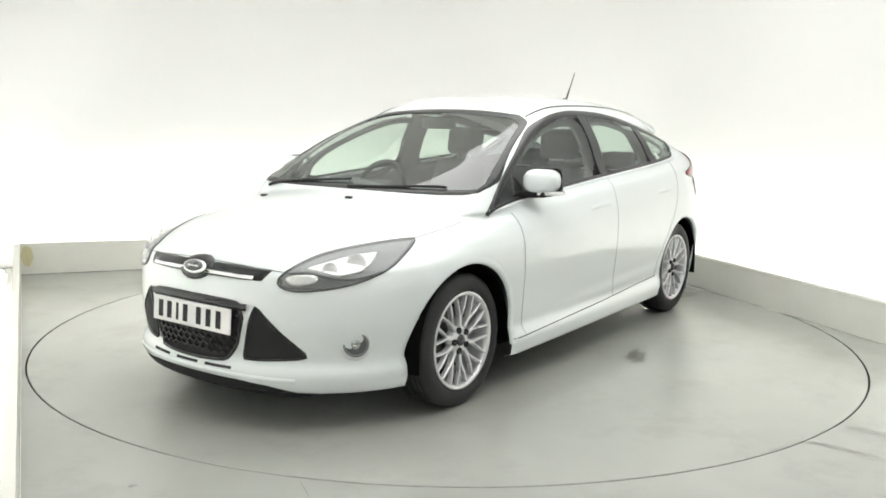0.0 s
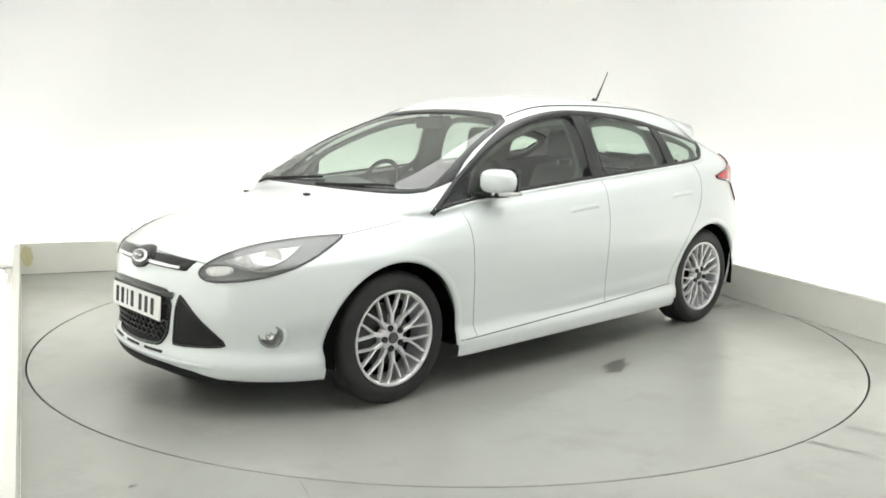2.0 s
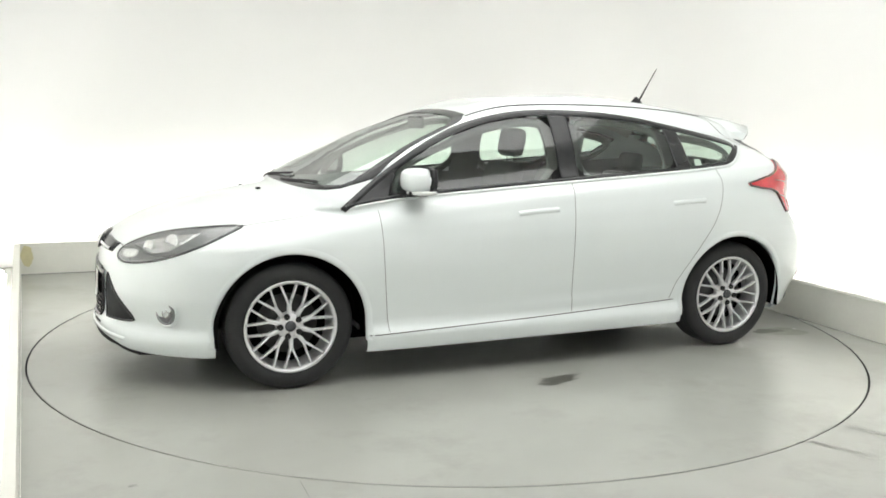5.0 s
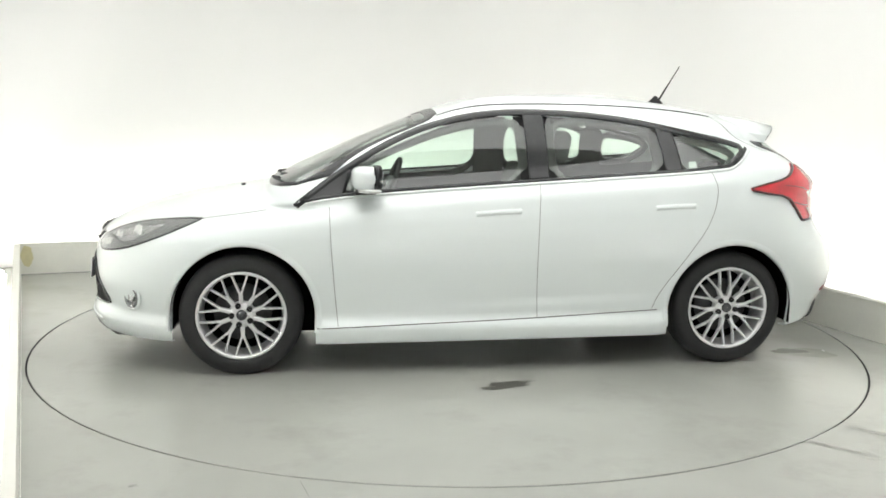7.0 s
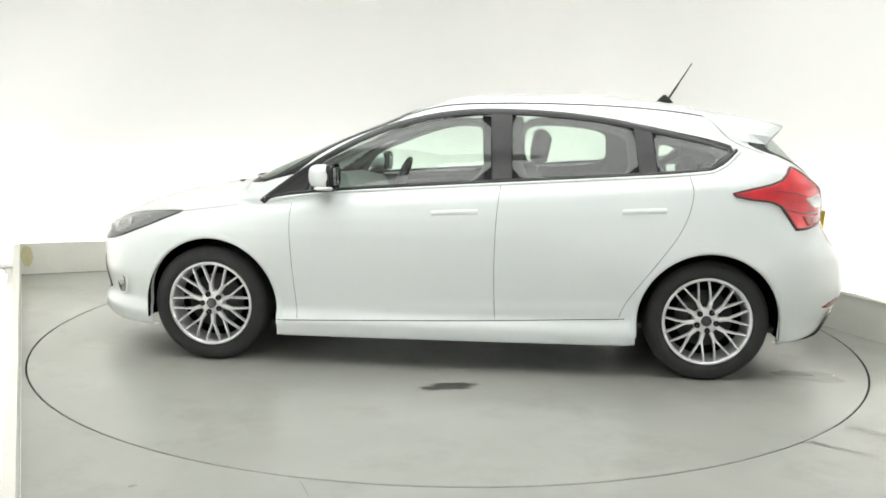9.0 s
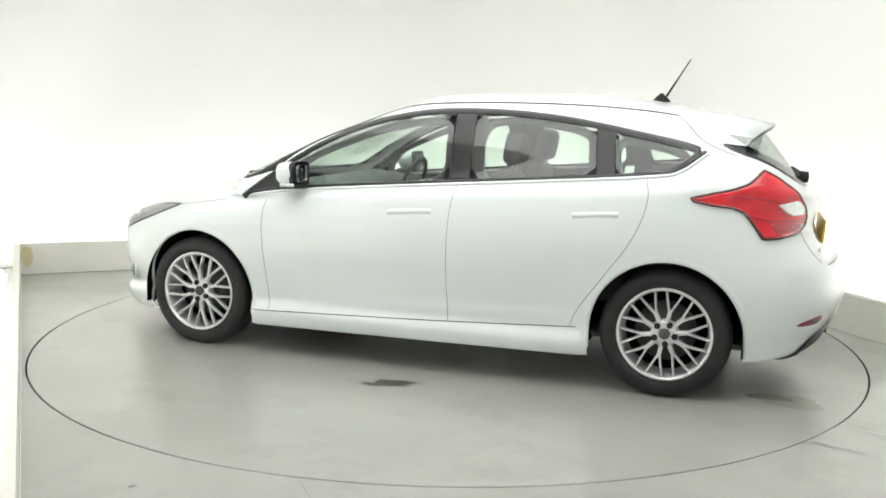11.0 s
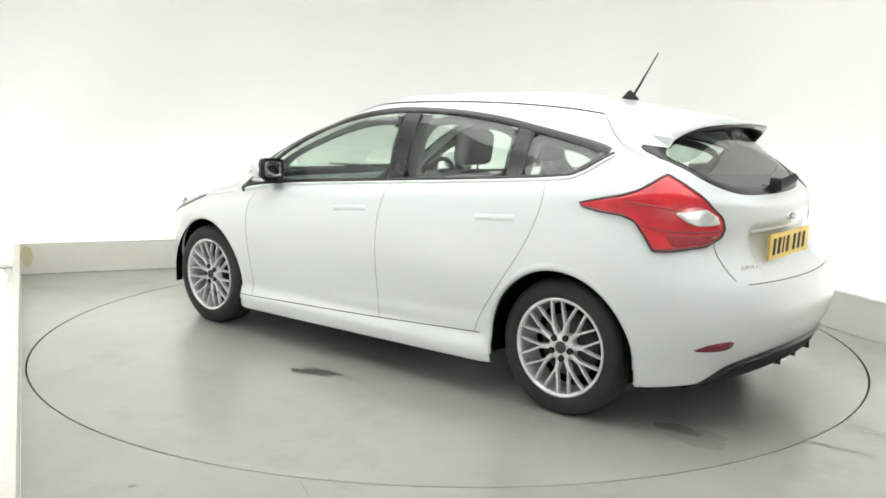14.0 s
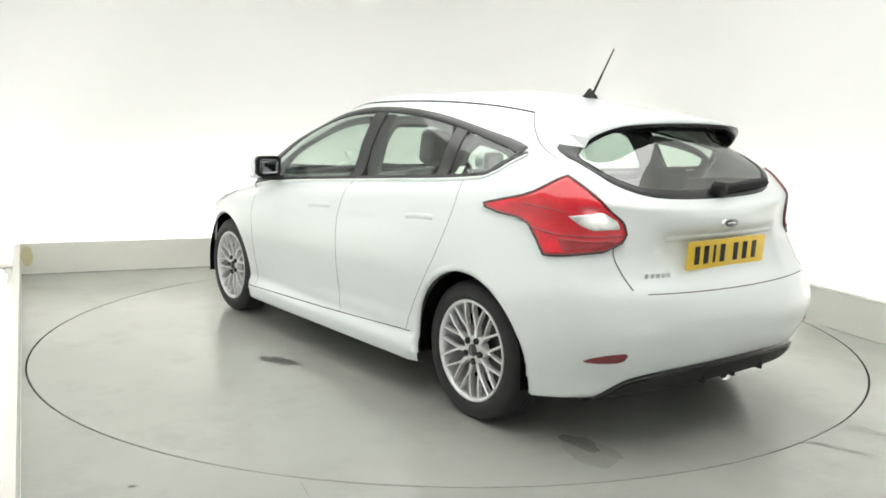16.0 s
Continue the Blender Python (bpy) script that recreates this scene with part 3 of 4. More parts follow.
def seams():
    """Dark gaps between the panels."""
    lines = [
        ("front_door", [(.876, .875), (.875, .84), (.874, .79), (.869, .69), (.854, .48), (.833, .263)], SIDE),
        ("front_door", [(-.24, .995), (-.222, .849), (-.215, .552), (-.228, .286)], SIDE),
        ("rear_door", [(-1.205, 1.065), (-1.228, .971), (-1.171, .789), (-1.028, .588), (-.90, .41), (-.87, .33)], SIDE),
        ("sill", [(.94, .252), (.416, .268), (-.184, .286), (-.90, .322)], SIDE),
    ]
    for key, s in (("l", 1), ("r", -1)):
        for name, pts, n in lines:
            wide = name == "sill"
            part("gap", band(side3(pts, 0.88), n, 0.0042 if wide else 0.0030, 0.0012, 0.0004, False, 2, s, 0.03 if wide else 0.01), SEAM if wide else GAP, PANELS[name + key])
        part("gap", band([(1.535, .715, .81), (1.40, .735, .832), (1.276, .745, .845), (1.20, .748, .862)], (0.2, 0.35, 0.9), 0.005, 0.0012, 0.0004, False, 2, s, 0.03), GAP, PANELS["bonnet"])
        part("gap", band([(-1.31, .485, 1.371), (-1.40, .585, 1.318), (-1.49, .63, 1.25), (-1.618, .65, 1.20)], (-0.3, 0.7, 0.5), 0.005, 0.0012, 0.0004, False, 2, s, 0.03), GAP, PANELS["roof"])
        part("gap", band([(-1.937, .562, .90), (-1.92, .612, .825), (-1.955, .59, .74), (-2.0, .57, .68)], (-0.8, 0.5, 0), 0.006, 0.0012, 0.0004, False, 2, s, 0.03), GAP, PANELS["tailgate"])
        part("roof_channel", band([(.29, .545, 1.37), (.13, .552, 1.405), (-.4, .552, 1.43), (-.9, .52, 1.415), (-1.31, .485, 1.371)], (0, 0.45, 0.9), 0.012, 0.003, 0.0004, False, 2, s, 0.03), MATT, PANELS["roof"], "thin black roof channel strip")
    part("gap", band([(-2.027, .534, .664), (-2.09, .25, .661), (-2.1, 0, .66), (-2.09, -.25, .661), (-2.027, -.534, .664)], BACK, 0.004, 0.0012, 0.0004, False, 2, 1, 0.03), GAP, PANELS["rear_bumper"])
    part("gap", band([(2.06, .48, .69), (2.12, .3, .71), (2.14, 0, .72), (2.12, -.3, .71), (2.06, -.48, .69)], (0.7, 0, 0.7), 0.005, 0.0012, 0.0004, False, 2, 1, 0.03), GAP, PANELS["bonnet"])


seams()


# ---- wheels ----
def wheel_parts():
    """One wheel about its own middle, its outer face towards +y."""
    w = new("wheel")
    bm = bmesh.new()
    prof = [(0.226, 0.085), (0.236, 0.096), (0.255, 0.103), (0.280, 0.102), (0.298, 0.094), (0.310, 0.082), (0.317, 0.066)]
    for k in (0.045, 0.015, -0.015, -0.045):
        prof += [(0.318, k + 0.011), (0.311, k + 0.009), (0.311, k + 0.005), (0.318, k + 0.003)]
    prof += [(0.317, -0.07), (0.300, -0.098), (0.255, -0.105), (0.226, -0.09)]
    turned(bm, prof, 72)
    part("tyre", bm, RUBBER, w, "black rubber tyre")
    bm = bmesh.new()
    turned(bm, [(0.229, 0.088), (0.2315, 0.095), (0.228, 0.099), (0.219, 0.096), (0.213, 0.086), (0.210, 0.05), (0.200, -0.02), (0.205, -0.09)], 72)
    part("rim", bm, ALLOY, w, "bright silver alloy rim")
    # ten forked spokes
    spoke_me = None
    for i in range(10):
        if spoke_me is None:
            bm = bmesh.new()

            def bar(r0, a0, r1, a1, w0, w1, y0, y1, d):
                p, q = Vector((r0 * math.cos(a0), 0, r0 * math.sin(a0))), Vector((r1 * math.cos(a1), 0, r1 * math.sin(a1)))
                n = Vector((0, 1, 0)).cross(q - p).normalized()
                rows = []
                for c, wd, y in ((p, w0, y0), (p.lerp(q, 0.5), (w0 + w1) / 2, (y0 + y1) / 2 + 0.004), (q, w1, y1)):
                    rows.append([bm.verts.new(c + n * wd * k + Vector((0, y + h, 0))) for k, h in ((-0.5, -d), (-0.5, -0.004), (-0.28, 0), (0.28, 0), (0.5, -0.004), (0.5, -d))])
                for a, b in zip(rows, rows[1:]):
                    for k in range(6):
                        bm.faces.new((a[k], a[(k + 1) % 6], b[(k + 1) % 6], b[k]))
                bm.faces.new(rows[0]); bm.faces.new(rows[-1][::-1])
            f = radians(10.8)
            bar(0.03, 0, 0.112, 0, 0.024, 0.019, 0.070, 0.082, 0.03)
            bar(0.104, radians(0.6), 0.217, f, 0.0115, 0.0098, 0.081, 0.090, 0.024)
            bar(0.104, radians(-0.6), 0.217, -f, 0.0115, 0.0098, 0.081, 0.090, 0.024)
            ob = part("spoke", bm, ALLOY, w, smooth=False)
            spoke_me = ob.data
        else:
            ob = new("spoke", spoke_me)
            ob.parent = w
        ob.rotation_euler = (0, radians(36 * i + 8), 0)
    bm = bmesh.new()
    turned(bm, [(0.001, 0.076), (0.05, 0.080), (0.066, 0.074), (0.07, 0.04)], 40)
    part("hub", bm, ALLOY, w)
    bm = bmesh.new()
    turned(bm, [(0.001, 0.090), (0.020, 0.089), (0.026, 0.085), (0.028, 0.078)], 32)
    part("centre_cap", bm, BLUE, w, "dark round centre cap")
    nut = None
    for i in range(5):
        a = radians(72 * i + 10)
        if nut is None:
            bm = bmesh.new()
            turned(bm, [(0.0155, 0.074), (0.0150, 0.0868), (0.0125, 0.0870), (0.0115, 0.0862), (0.001, 0.0862)], 12)
            ob = part("wheel_nut", bm, MATT, w, "dark recessed wheel nut")
            nut = ob.data
        else:
            ob = new("wheel_nut", nut)
            ob.parent = w
        ob.location = (0.051 * math.cos(a), 0, 0.051 * math.sin(a))
    bm = bmesh.new()
    turned(bm, [(0.001, 0.0), (0.150, 0.0), (0.150, -0.02), (0.001, -0.02)], 40)
    part("brake_disc", bm, mat("brake_steel", (0.09, 0.09, 0.09), 0.5, metal=0.8, vary=0.15), w, "grey steel brake disc")
    bm = bmesh.new()
    turned(bm, [(0.001, -0.03), (0.206, -0.03), (0.206, -0.05), (0.001, -0.05)], 40)
    part("wheel_back", bm, LINER, w)
    return w


first = wheel_parts()
first.parent = CAR
first.matrix_basis = pose(1.327, 0.760, 0.316, 0, 12, 0)
for x, y, rz, ry in ((-1.327, 0.752, 0, 35), (1.327, -0.760, 180, 40), (-1.327, -0.752, 180, 5)):
    copy_thing(first, pose(x, y, 0.316, 0, 0, rz) @ pose(0, 0, 0, 0, ry, 0))


def arches():
    for (ax, az, r), names in zip(ARCHES, (("front_wingl", "front_wingr"), ("quarter_panell", "quarter_panelr"))):
        for name, s in zip(names, (1, -1)):
            # rolled lip
            bm = bmesh.new()
            rows = []
            line = [(ax + r, az - 0.085), (ax + r, az - 0.045)] + [(ax + r * math.cos(radians(a)), az + r * math.sin(radians(a))) for a in range(0, 181, 5)] + [(ax - r, az - 0.045), (ax - r, az - 0.085)]
            for x, z in line:
                out = Vector((x - ax, 0, z - az)).normalized() if z >= az else Vector((math.copysign(1, x - ax), 0, 0))
                p0 = on_skin((x + out.x * 0.030, 0.88, z + out.z * 0.030), SIDE, 0.0)
                p1 = on_skin((x + out.x * 0.008, 0.88, z + out.z * 0.008), SIDE, 0.006)
                p2 = p1 - out * 0.010 - Vector((0, 0.006, 0))
                p3 = p2 - out * 0.002 - Vector((0, 0.012, 0))
                rows.append([bm.verts.new((p.x, p.y * s, p.z)) for p in (p0, p1, p2, p3)])
            for a, b in zip(rows, rows[1:]):
                for k in range(3):
                    bm.faces.new((a[k], a[k + 1], b[k + 1], b[k]))
            part("wheel_arch", bm, PAINT, PANELS[name])
            bm = bmesh.new()
            rows = []
            for x, z in line:
                rows.append([bm.verts.new((ax + (x - ax) * k, y * s, az + (z - az) * k)) for y, k in ((0.865, 0.985), (0.80, 1.02), (0.45, 1.02), (0.45, 0.2))])
            for a, b in zip(rows, rows[1:]):
                for k in range(3):
                    bm.faces.new((a[k], a[k + 1], b[k + 1], b[k]))
            part("arch_liner", bm, LINER, PANELS[name], "matt black arch liner")


arches()


def underbody():
    bm = bmesh.new()
    row = [(float(x), float(y) * 0.96, 0.0) for x, y, z in LEVELS[0][::6]]
    bot = []
    for s in (1, -1):
        pts = [p for p in row if not any(abs(p[0] - ax) < r for ax, az, r in ARCHES)]
        bot.append(pts)
    left = [(p[0] * 0.985, p[1], 0.205 if p[0] > -1.6 else 0.25) for p in bot[0]]
    cols = []
    for x, y, z in left:
        cols.append([bm.verts.new((x, y * k, z)) for k in (1, 0.5, 0, -0.5, -1)])
    for a, b in zip(cols, cols[1:]):
        w = 0.5 if any((a[0].co.x - ax) * (b[0].co.x - ax) < 0 for ax, az, r in ARCHES) else 1
        for k in range(4):
            if w == 1 or k in (1, 2):
                bm.faces.new((a[k], a[k + 1], b[k + 1], b[k]))
    part("underbody", bm, MATT, CAR, "dark underbody")


underbody()


# ---- lamps, grilles and plates ----
def head_lamp(s, wing):
    n = (0.78, 0.55, 0.3)
    O = [(2.10, .43, .656), (2.055, .455, .695), (1.98, .488, .735), (1.88, .535, .766), (1.74, .61, .789), (1.53, .715, .808), (1.55, .735, .795), (1.655, .758, .748), (1.765, .768, .70), (1.885, .72, .658), (1.98, .645, .633), (2.06, .535, .617), (2.096, .463, .624)]
    lamp = part("headlight", patch(O, n, 0.002, 0.02, 1, s, 8), LAMPGREY, wing, "grey almond-shaped headlight")
    part("edge", band(O, n, 0.010, 0.006, 0.001, True, 1, s), DARKLAMP, lamp)
    part("lens", patch(O, n, 0.012, 0.0, 1, s, 8, None, 0.014, 0.008), LENS, lamp, "clear lens cover")
    part("reflector", patch([(2.03, .51, .706), (1.95, .56, .73), (1.85, .61, .75), (1.726, .68, .767), (1.77, .695, .742), (1.82, .708, .716), (1.877, .705, .69), (1.955, .648, .672)], n, 0.004, 0.01, 0, s, 5), BOWL, lamp, "bright reflector")
    for c, r in (((1.955, .60, .698), .032), ((1.86, .662, .722), .042)):
        m = on_skin(c, n, 0.008)
        bm = bmesh.new()
        q = Vector(n).normalized().to_track_quat("Z", "Y").to_matrix().to_4x4()
        turned(bm, [(r, -0.002), (r * 0.94, 0.003), (r * 0.86, 0.001), (r * 0.5, -0.001), (0.001, 0.001)], 24, "z", Matrix.Translation(m) @ q)
        for v in bm.verts:
            v.co.y *= s
        part("bulb_bowl", bm, CLEARLAMP, lamp, "round bright lamp bowl")
    part("running_light", patch([(2.08, .46, .672), (2.045, .51, .684), (2.0, .57, .684), (2.005, .585, .66), (2.045, .545, .642), (2.08, .485, .642)], n, 0.006, 0.01, 1, s, 3), CLEARLAMP, lamp, "pale running light")
    part("divider", band([(2.065, .465, .688), (2.02, .535, .694), (1.98, .60, .676), (1.92, .68, .664), (1.82, .735, .682)], n, 0.014, 0.008, 0.002, False, 1, s), LAMPGREY, lamp)


def tail_lamp(s, quarter):
    n = (-0.62, 0.78, 0.05)
    O = [(-1.418, .855, .986), (-1.423, .855, .972), (-1.51, .85, .956), (-1.60, .83, .947), (-1.655, .815, .925), (-1.70, .805, .86), (-1.735, .80, .803), (-1.80, .755, .805), (-1.90, .63, .822), (-1.935, .572, .856), (-1.945, .556, .892), (-1.935, .565, .94), (-1.872, .632, 1.02), (-1.80, .665, 1.075), (-1.745, .695, 1.113), (-1.72, .715, 1.10), (-1.66, .785, 1.05), (-1.60, .815, 1.028), (-1.51, .84, 1.008)]
    lamp = part("tail_light", patch(O, n, 0.010, 0.02, 0, s, 9, (-1.77, .745, .93)), REDLENS, quarter, "red wrap-around tail light")
    part("edge", band(O, n, 0.011, 0.0115, 0.0, True, 0, s), LAMPEDGE, lamp)
    part("brake_section", patch([(-1.775, .768, .872), (-1.86, .68, .864), (-1.920, .60, .868), (-1.923, .59, .855), (-1.89, .645, .832), (-1.80, .755, .818)], n, 0.0125, 0.004, 0, s, 4), MIDRED, lamp, "deeper red lower section")
    part("reversing_lens", patch([(-1.80, .735, .962), (-1.885, .63, .980), (-1.92, .585, .945), (-1.928, .575, .912), (-1.87, .662, .905), (-1.838, .698, .922)], n, 0.0125, 0.005, 0, s, 4), CLEARLAMP, lamp, "clear reversing lens")
    part("divider", band([(-1.67, .80, .905), (-1.76, .77, .885), (-1.86, .67, .878), (-1.935, .572, .884)], n, 0.006, 0.0125, 0.008, False, 2, s, 0.02), DARKRED, lamp)
    part("divider", band([(-1.62, .81, 1.0), (-1.72, .77, .99), (-1.80, .73, .972)], n, 0.005, 0.0125, 0.008, False, 2, s, 0.02), DARKRED, lamp)


def mesh_grille(owner):
    """Honeycomb bars over a dark backing in the middle opening."""
    O = [(-.310, .550), (-.15, .562), (.15, .562), (.310, .550), (.240, .303), (.12, .291), (-.12, .291), (-.244, .303)]
    g = part("lower_grille", patch(front3(O, 2.1), FRONT, 0.002, 0.01, 1, 1, 6), SEAM, owner, "black honeycomb lower grille")
    part("frame", band(front3(O, 2.1), FRONT, 0.014, 0.010, 0.001, True, 1), BLACK, g)
    part("top_bar", band(front3([(-.315, .535), (0, .55), (.315, .535)], 2.1), FRONT, 0.03, 0.012, 0.001, False, 1), BLACK, g)
    bm = bmesh.new()
    for r in range(9):
        z = 0.305 + 0.027 * r
        for k in range(-8, 9):
            y = k * 0.042 + (0.021 if r % 2 else 0)
            if inside(y, z, shrunk(O, 0.02)) and not (abs(y) < 0.255 and 0.42 < z < 0.53):
                a, b, c = (y - 0.021, z - 0.006), (y, z + 0.008), (y + 0.021, z - 0.006)
                for p, q in ((a, b), (b, c)):
                    A0, B0 = on_skin((2.1, *p), FRONT, 0.012), on_skin((2.1, *q), FRONT, 0.012)
                    w = Vector((0, 0, 0.0045))
                    f = [bm.verts.new(v) for v in (A0 - w, B0 - w, B0 + w, A0 + w)]
                    bk = [bm.verts.new(v.co - Vector((0.012, 0, 0))) for v in f]
                    bm.faces.new(f)
                    for i in range(4):
                        bm.faces.new((f[i], bk[i], bk[(i + 1) % 4], f[(i + 1) % 4]))
    tagged(part("honeycomb", bm, BLACK, g, "gloss black honeycomb mesh", smooth=False), kind="stuff")


def oval_badge(owner, m, w, h):
    """A chrome oval with a dark field and a plain light stroke."""
    def oval(bm, a, b, z0, z1, hole=0.0):
        turned(bm, [(0.001, z1), (0.88, z1), (1.0, z0)], 40, "z", m @ Matrix.Diagonal((a, b, 1, 1)))
    bm = bmesh.new(); oval(bm, w / 2, h / 2, 0, 0.008)
    b = part("badge", bm, CHROME, owner, "oval chrome-rimmed badge")
    bm = bmesh.new(); oval(bm, w / 2 * 0.86, h / 2 * 0.80, 0.006, 0.0095)
    part("field", bm, BLUE, b)
    bm = bmesh.new()
    for i, (u, v) in enumerate(((-0.3, 0), (0.0, 0.0), (0.3, 0.0))):
        box(bm, u * w / 2 * 0.8 - w * 0.11, v * h / 2 - h * 0.06, 0.009, u * w / 2 * 0.8 + w * 0.11, v * h / 2 + h * 0.06, 0.0108, 0.0005, m)
    part("stroke", bm, CHROME, b, smooth=False)


def number_plate(owner, m, material, label):
    """A plate whose marks are plain bars."""
    bm = bmesh.new()
    box(bm, -0.26, -0.056, -0.004, 0.26, 0.056, 0.004, 0.003, m)
    p = part("number_plate", bm, material, owner, label, smooth=False)
    for i, x in enumerate((-0.205, -0.145, -0.09, -0.035, 0.055, 0.12, 0.185)):
        bm = bmesh.new()
        hw = 0.008 if i == 2 else 0.016
        box(bm, x - hw, -0.038, 0.003, x + hw, 0.038, 0.0052, 0, m)
        part("bar", bm, MATT, p, smooth=False)


def front_end():
    fb = PANELS["front_bumper"]
    for s, k in ((1, "l"), (-1, "r")):
        head_lamp(s, CAR)
        T = [(2.1, .345, .545), (2.1, .37, .53), (2.0, .545, .345), (2.0, .535, .325), (2.1, .295, .308), (2.1, .288, .325)]
        g = part("side_grille", patch(T, FRONT, 0.002, 0.012, 1, s, 5, (2.1, .39, .39)), MATT, CAR, "black triangular side grille")
        part("rim", band(T, FRONT, 0.012, 0.007, 0.0, True, 1, s), BLACK, g)
        n = (0.72, 0.69, 0)
        q = Vector((n[0], n[1] * s, 0)).to_track_quat("Z", "Y").to_matrix().to_4x4()
        c = on_skin((1.90, .695, .388), n, 0.0)
        c.y *= s
        m = Matrix.Translation(c) @ q
        bm = bmesh.new()
        turned(bm, [(0.056, -0.004), (0.053, 0.008), (0.046, 0.006), (0.040, -0.012)], 32, "z", m)
        f = part("fog_light", bm, LAMPGREY, CAR, "round fog light in a grey metal ring")
        bm = bmesh.new()
        turned(bm, [(0.047, 0.0055), (0.044, 0.002), (0.030, -0.002), (0.001, -0.003)], 32, "z", m)
        part("lens", bm, DARKLAMP, f, "dark fog lamp glass")
        bm = bmesh.new()
        turned(bm, [(0.022, -0.004), (0.020, 0.007), (0.012, 0.003), (0.001, 0.002)], 24, "z", m)
        part("bulb_bowl", bm, BOWL, f)
        bm = bmesh.new()
        turned(bm, [(0.072, -0.006), (0.068, 0.001), (0.058, 0.001), (0.052, -0.010)], 32, "z", m)
        part("bezel", bm, PAINT, f)
    mesh_grille(CAR)
    U = [(2.1, -.395, .695), (2.1, -.2, .702), (2.1, 0, .705), (2.1, .2, .702), (2.1, .395, .695), (2.1, .365, .650), (2.1, 0, .653), (2.1, -.365, .650)]
    g = part("upper_grille", patch(U, FRONT, 0.003, 0.012, 0, 1, 5), BLACK, CAR, "narrow black upper grille")
    part("chrome_bar", band([(2.1, -.33, .660), (2.1, 0, .667), (2.1, .33, .660)], FRONT, 0.015, 0.012, 0.002, False, 1), CHROME, g, "chrome grille bar")
    part("badge_mount", patch([(2.1, -.11, .672), (2.1, -.065, .712), (2.1, 0, .72), (2.1, .065, .712), (2.1, .11, .672), (2.1, .065, .632), (2.1, 0, .622), (2.1, -.065, .632)], FRONT, 0.012, 0.02, 2, 1, 3), BLACK, g)
    oval_badge(CAR, Matrix.Translation(on_skin((2.1, 0, .674), FRONT, 0.016)) @ pose(0, 0, 0, 90, 0, 90) @ pose(0, 0, 0, -28, 0, 0), 0.148, 0.066)
    number_plate(CAR, Matrix.Translation((2.203, 0, .472)) @ pose(0, 0, 0, 90, 0, 90) @ pose(0, 0, 0, -4, 0, 0), PLATEWHITE, "white number plate with dark marks")
    for y in (-.26, -.06, .13):
        part("slot", band([(2.15, y - 0.03, .270), (2.15, y + 0.115, .270)], FRONT, 0.012, 0.001, 0.0008, False, 0), MATT, fb, "thin dark slot")
    bm = bmesh.new()
    rows = []
    for i in range(25):
        y = -0.52 + 1.04 * i / 24
        x = 2.13 - 0.18 * (abs(y) / 0.6) ** 3
        rows.append([bm.verts.new(p) for p in ((x - 0.12, y, .172), (x, y, .168), (x + 0.004, y, .148), (x - 0.12, y, .138))])
    for a, b in zip(rows, rows[1:]):
        for k in range(4):
            bm.faces.new((a[k], a[(k + 1) % 4], b[(k + 1) % 4], b[k]))
    bm.faces.new(rows[0]); bm.faces.new(rows[-1][::-1])
    part("splitter", bm, MATT, fb, "black lower splitter", smooth=False)
    for s in (1, -1):
        bm = bmesh.new()
        c = on_skin((1.36, .17 if s > 0 else -.44, .95), TOP, 0.004)
        box(bm, c.x - 0.012, c.y - 0.018, c.z - 0.006, c.x + 0.012, c.y + 0.018, c.z + 0.006, 0.004)
        part("washer_jet", bm, MATT, PANELS["bonnet"], "small black washer jet")
    part("front_lip", patch(front3([(-.56, .168), (-.36, .222), (0, .232), (.36, .222), (.56, .168), (0, .163)], 2.1), FRONT, 0.002, 0.01, 1, 1, 6), MATT, fb, "dark lower lip under the bumper")
    part("lip_edge", band(front3([(-.52, .235), (-.36, .240), (0, .248), (.36, .240), (.52, .235)], 2.1), FRONT, 0.020, 0.006, 0.0, False, 2, 1, 0.04), PAINT, fb)
    for s, k in ((1, "l"), (-1, "r")):
        bm = bmesh.new()
        box(bm, 0.86, min(s * 0.50, s * 0.60), 0.165, 1.06, max(s * 0.50, s * 0.60), 0.50, 0.02)
        part("splash_guard", bm, LINER, PANELS["front_wing" + k], "black inner splash guard")
    # wipers resting on the screen
    for y0, y1 in ((.02, .60), (-.58, -.02)):
        part("wiper", band([(1.20, y0, .975), (1.17, (y0 + y1) / 2, .985), (1.12, y1, .995)], (0.5, 0, 0.87), 0.013, 0.013, 0.004, False, 1), MATT, PANELS["bonnet"], "black windscreen wiper")


front_end()


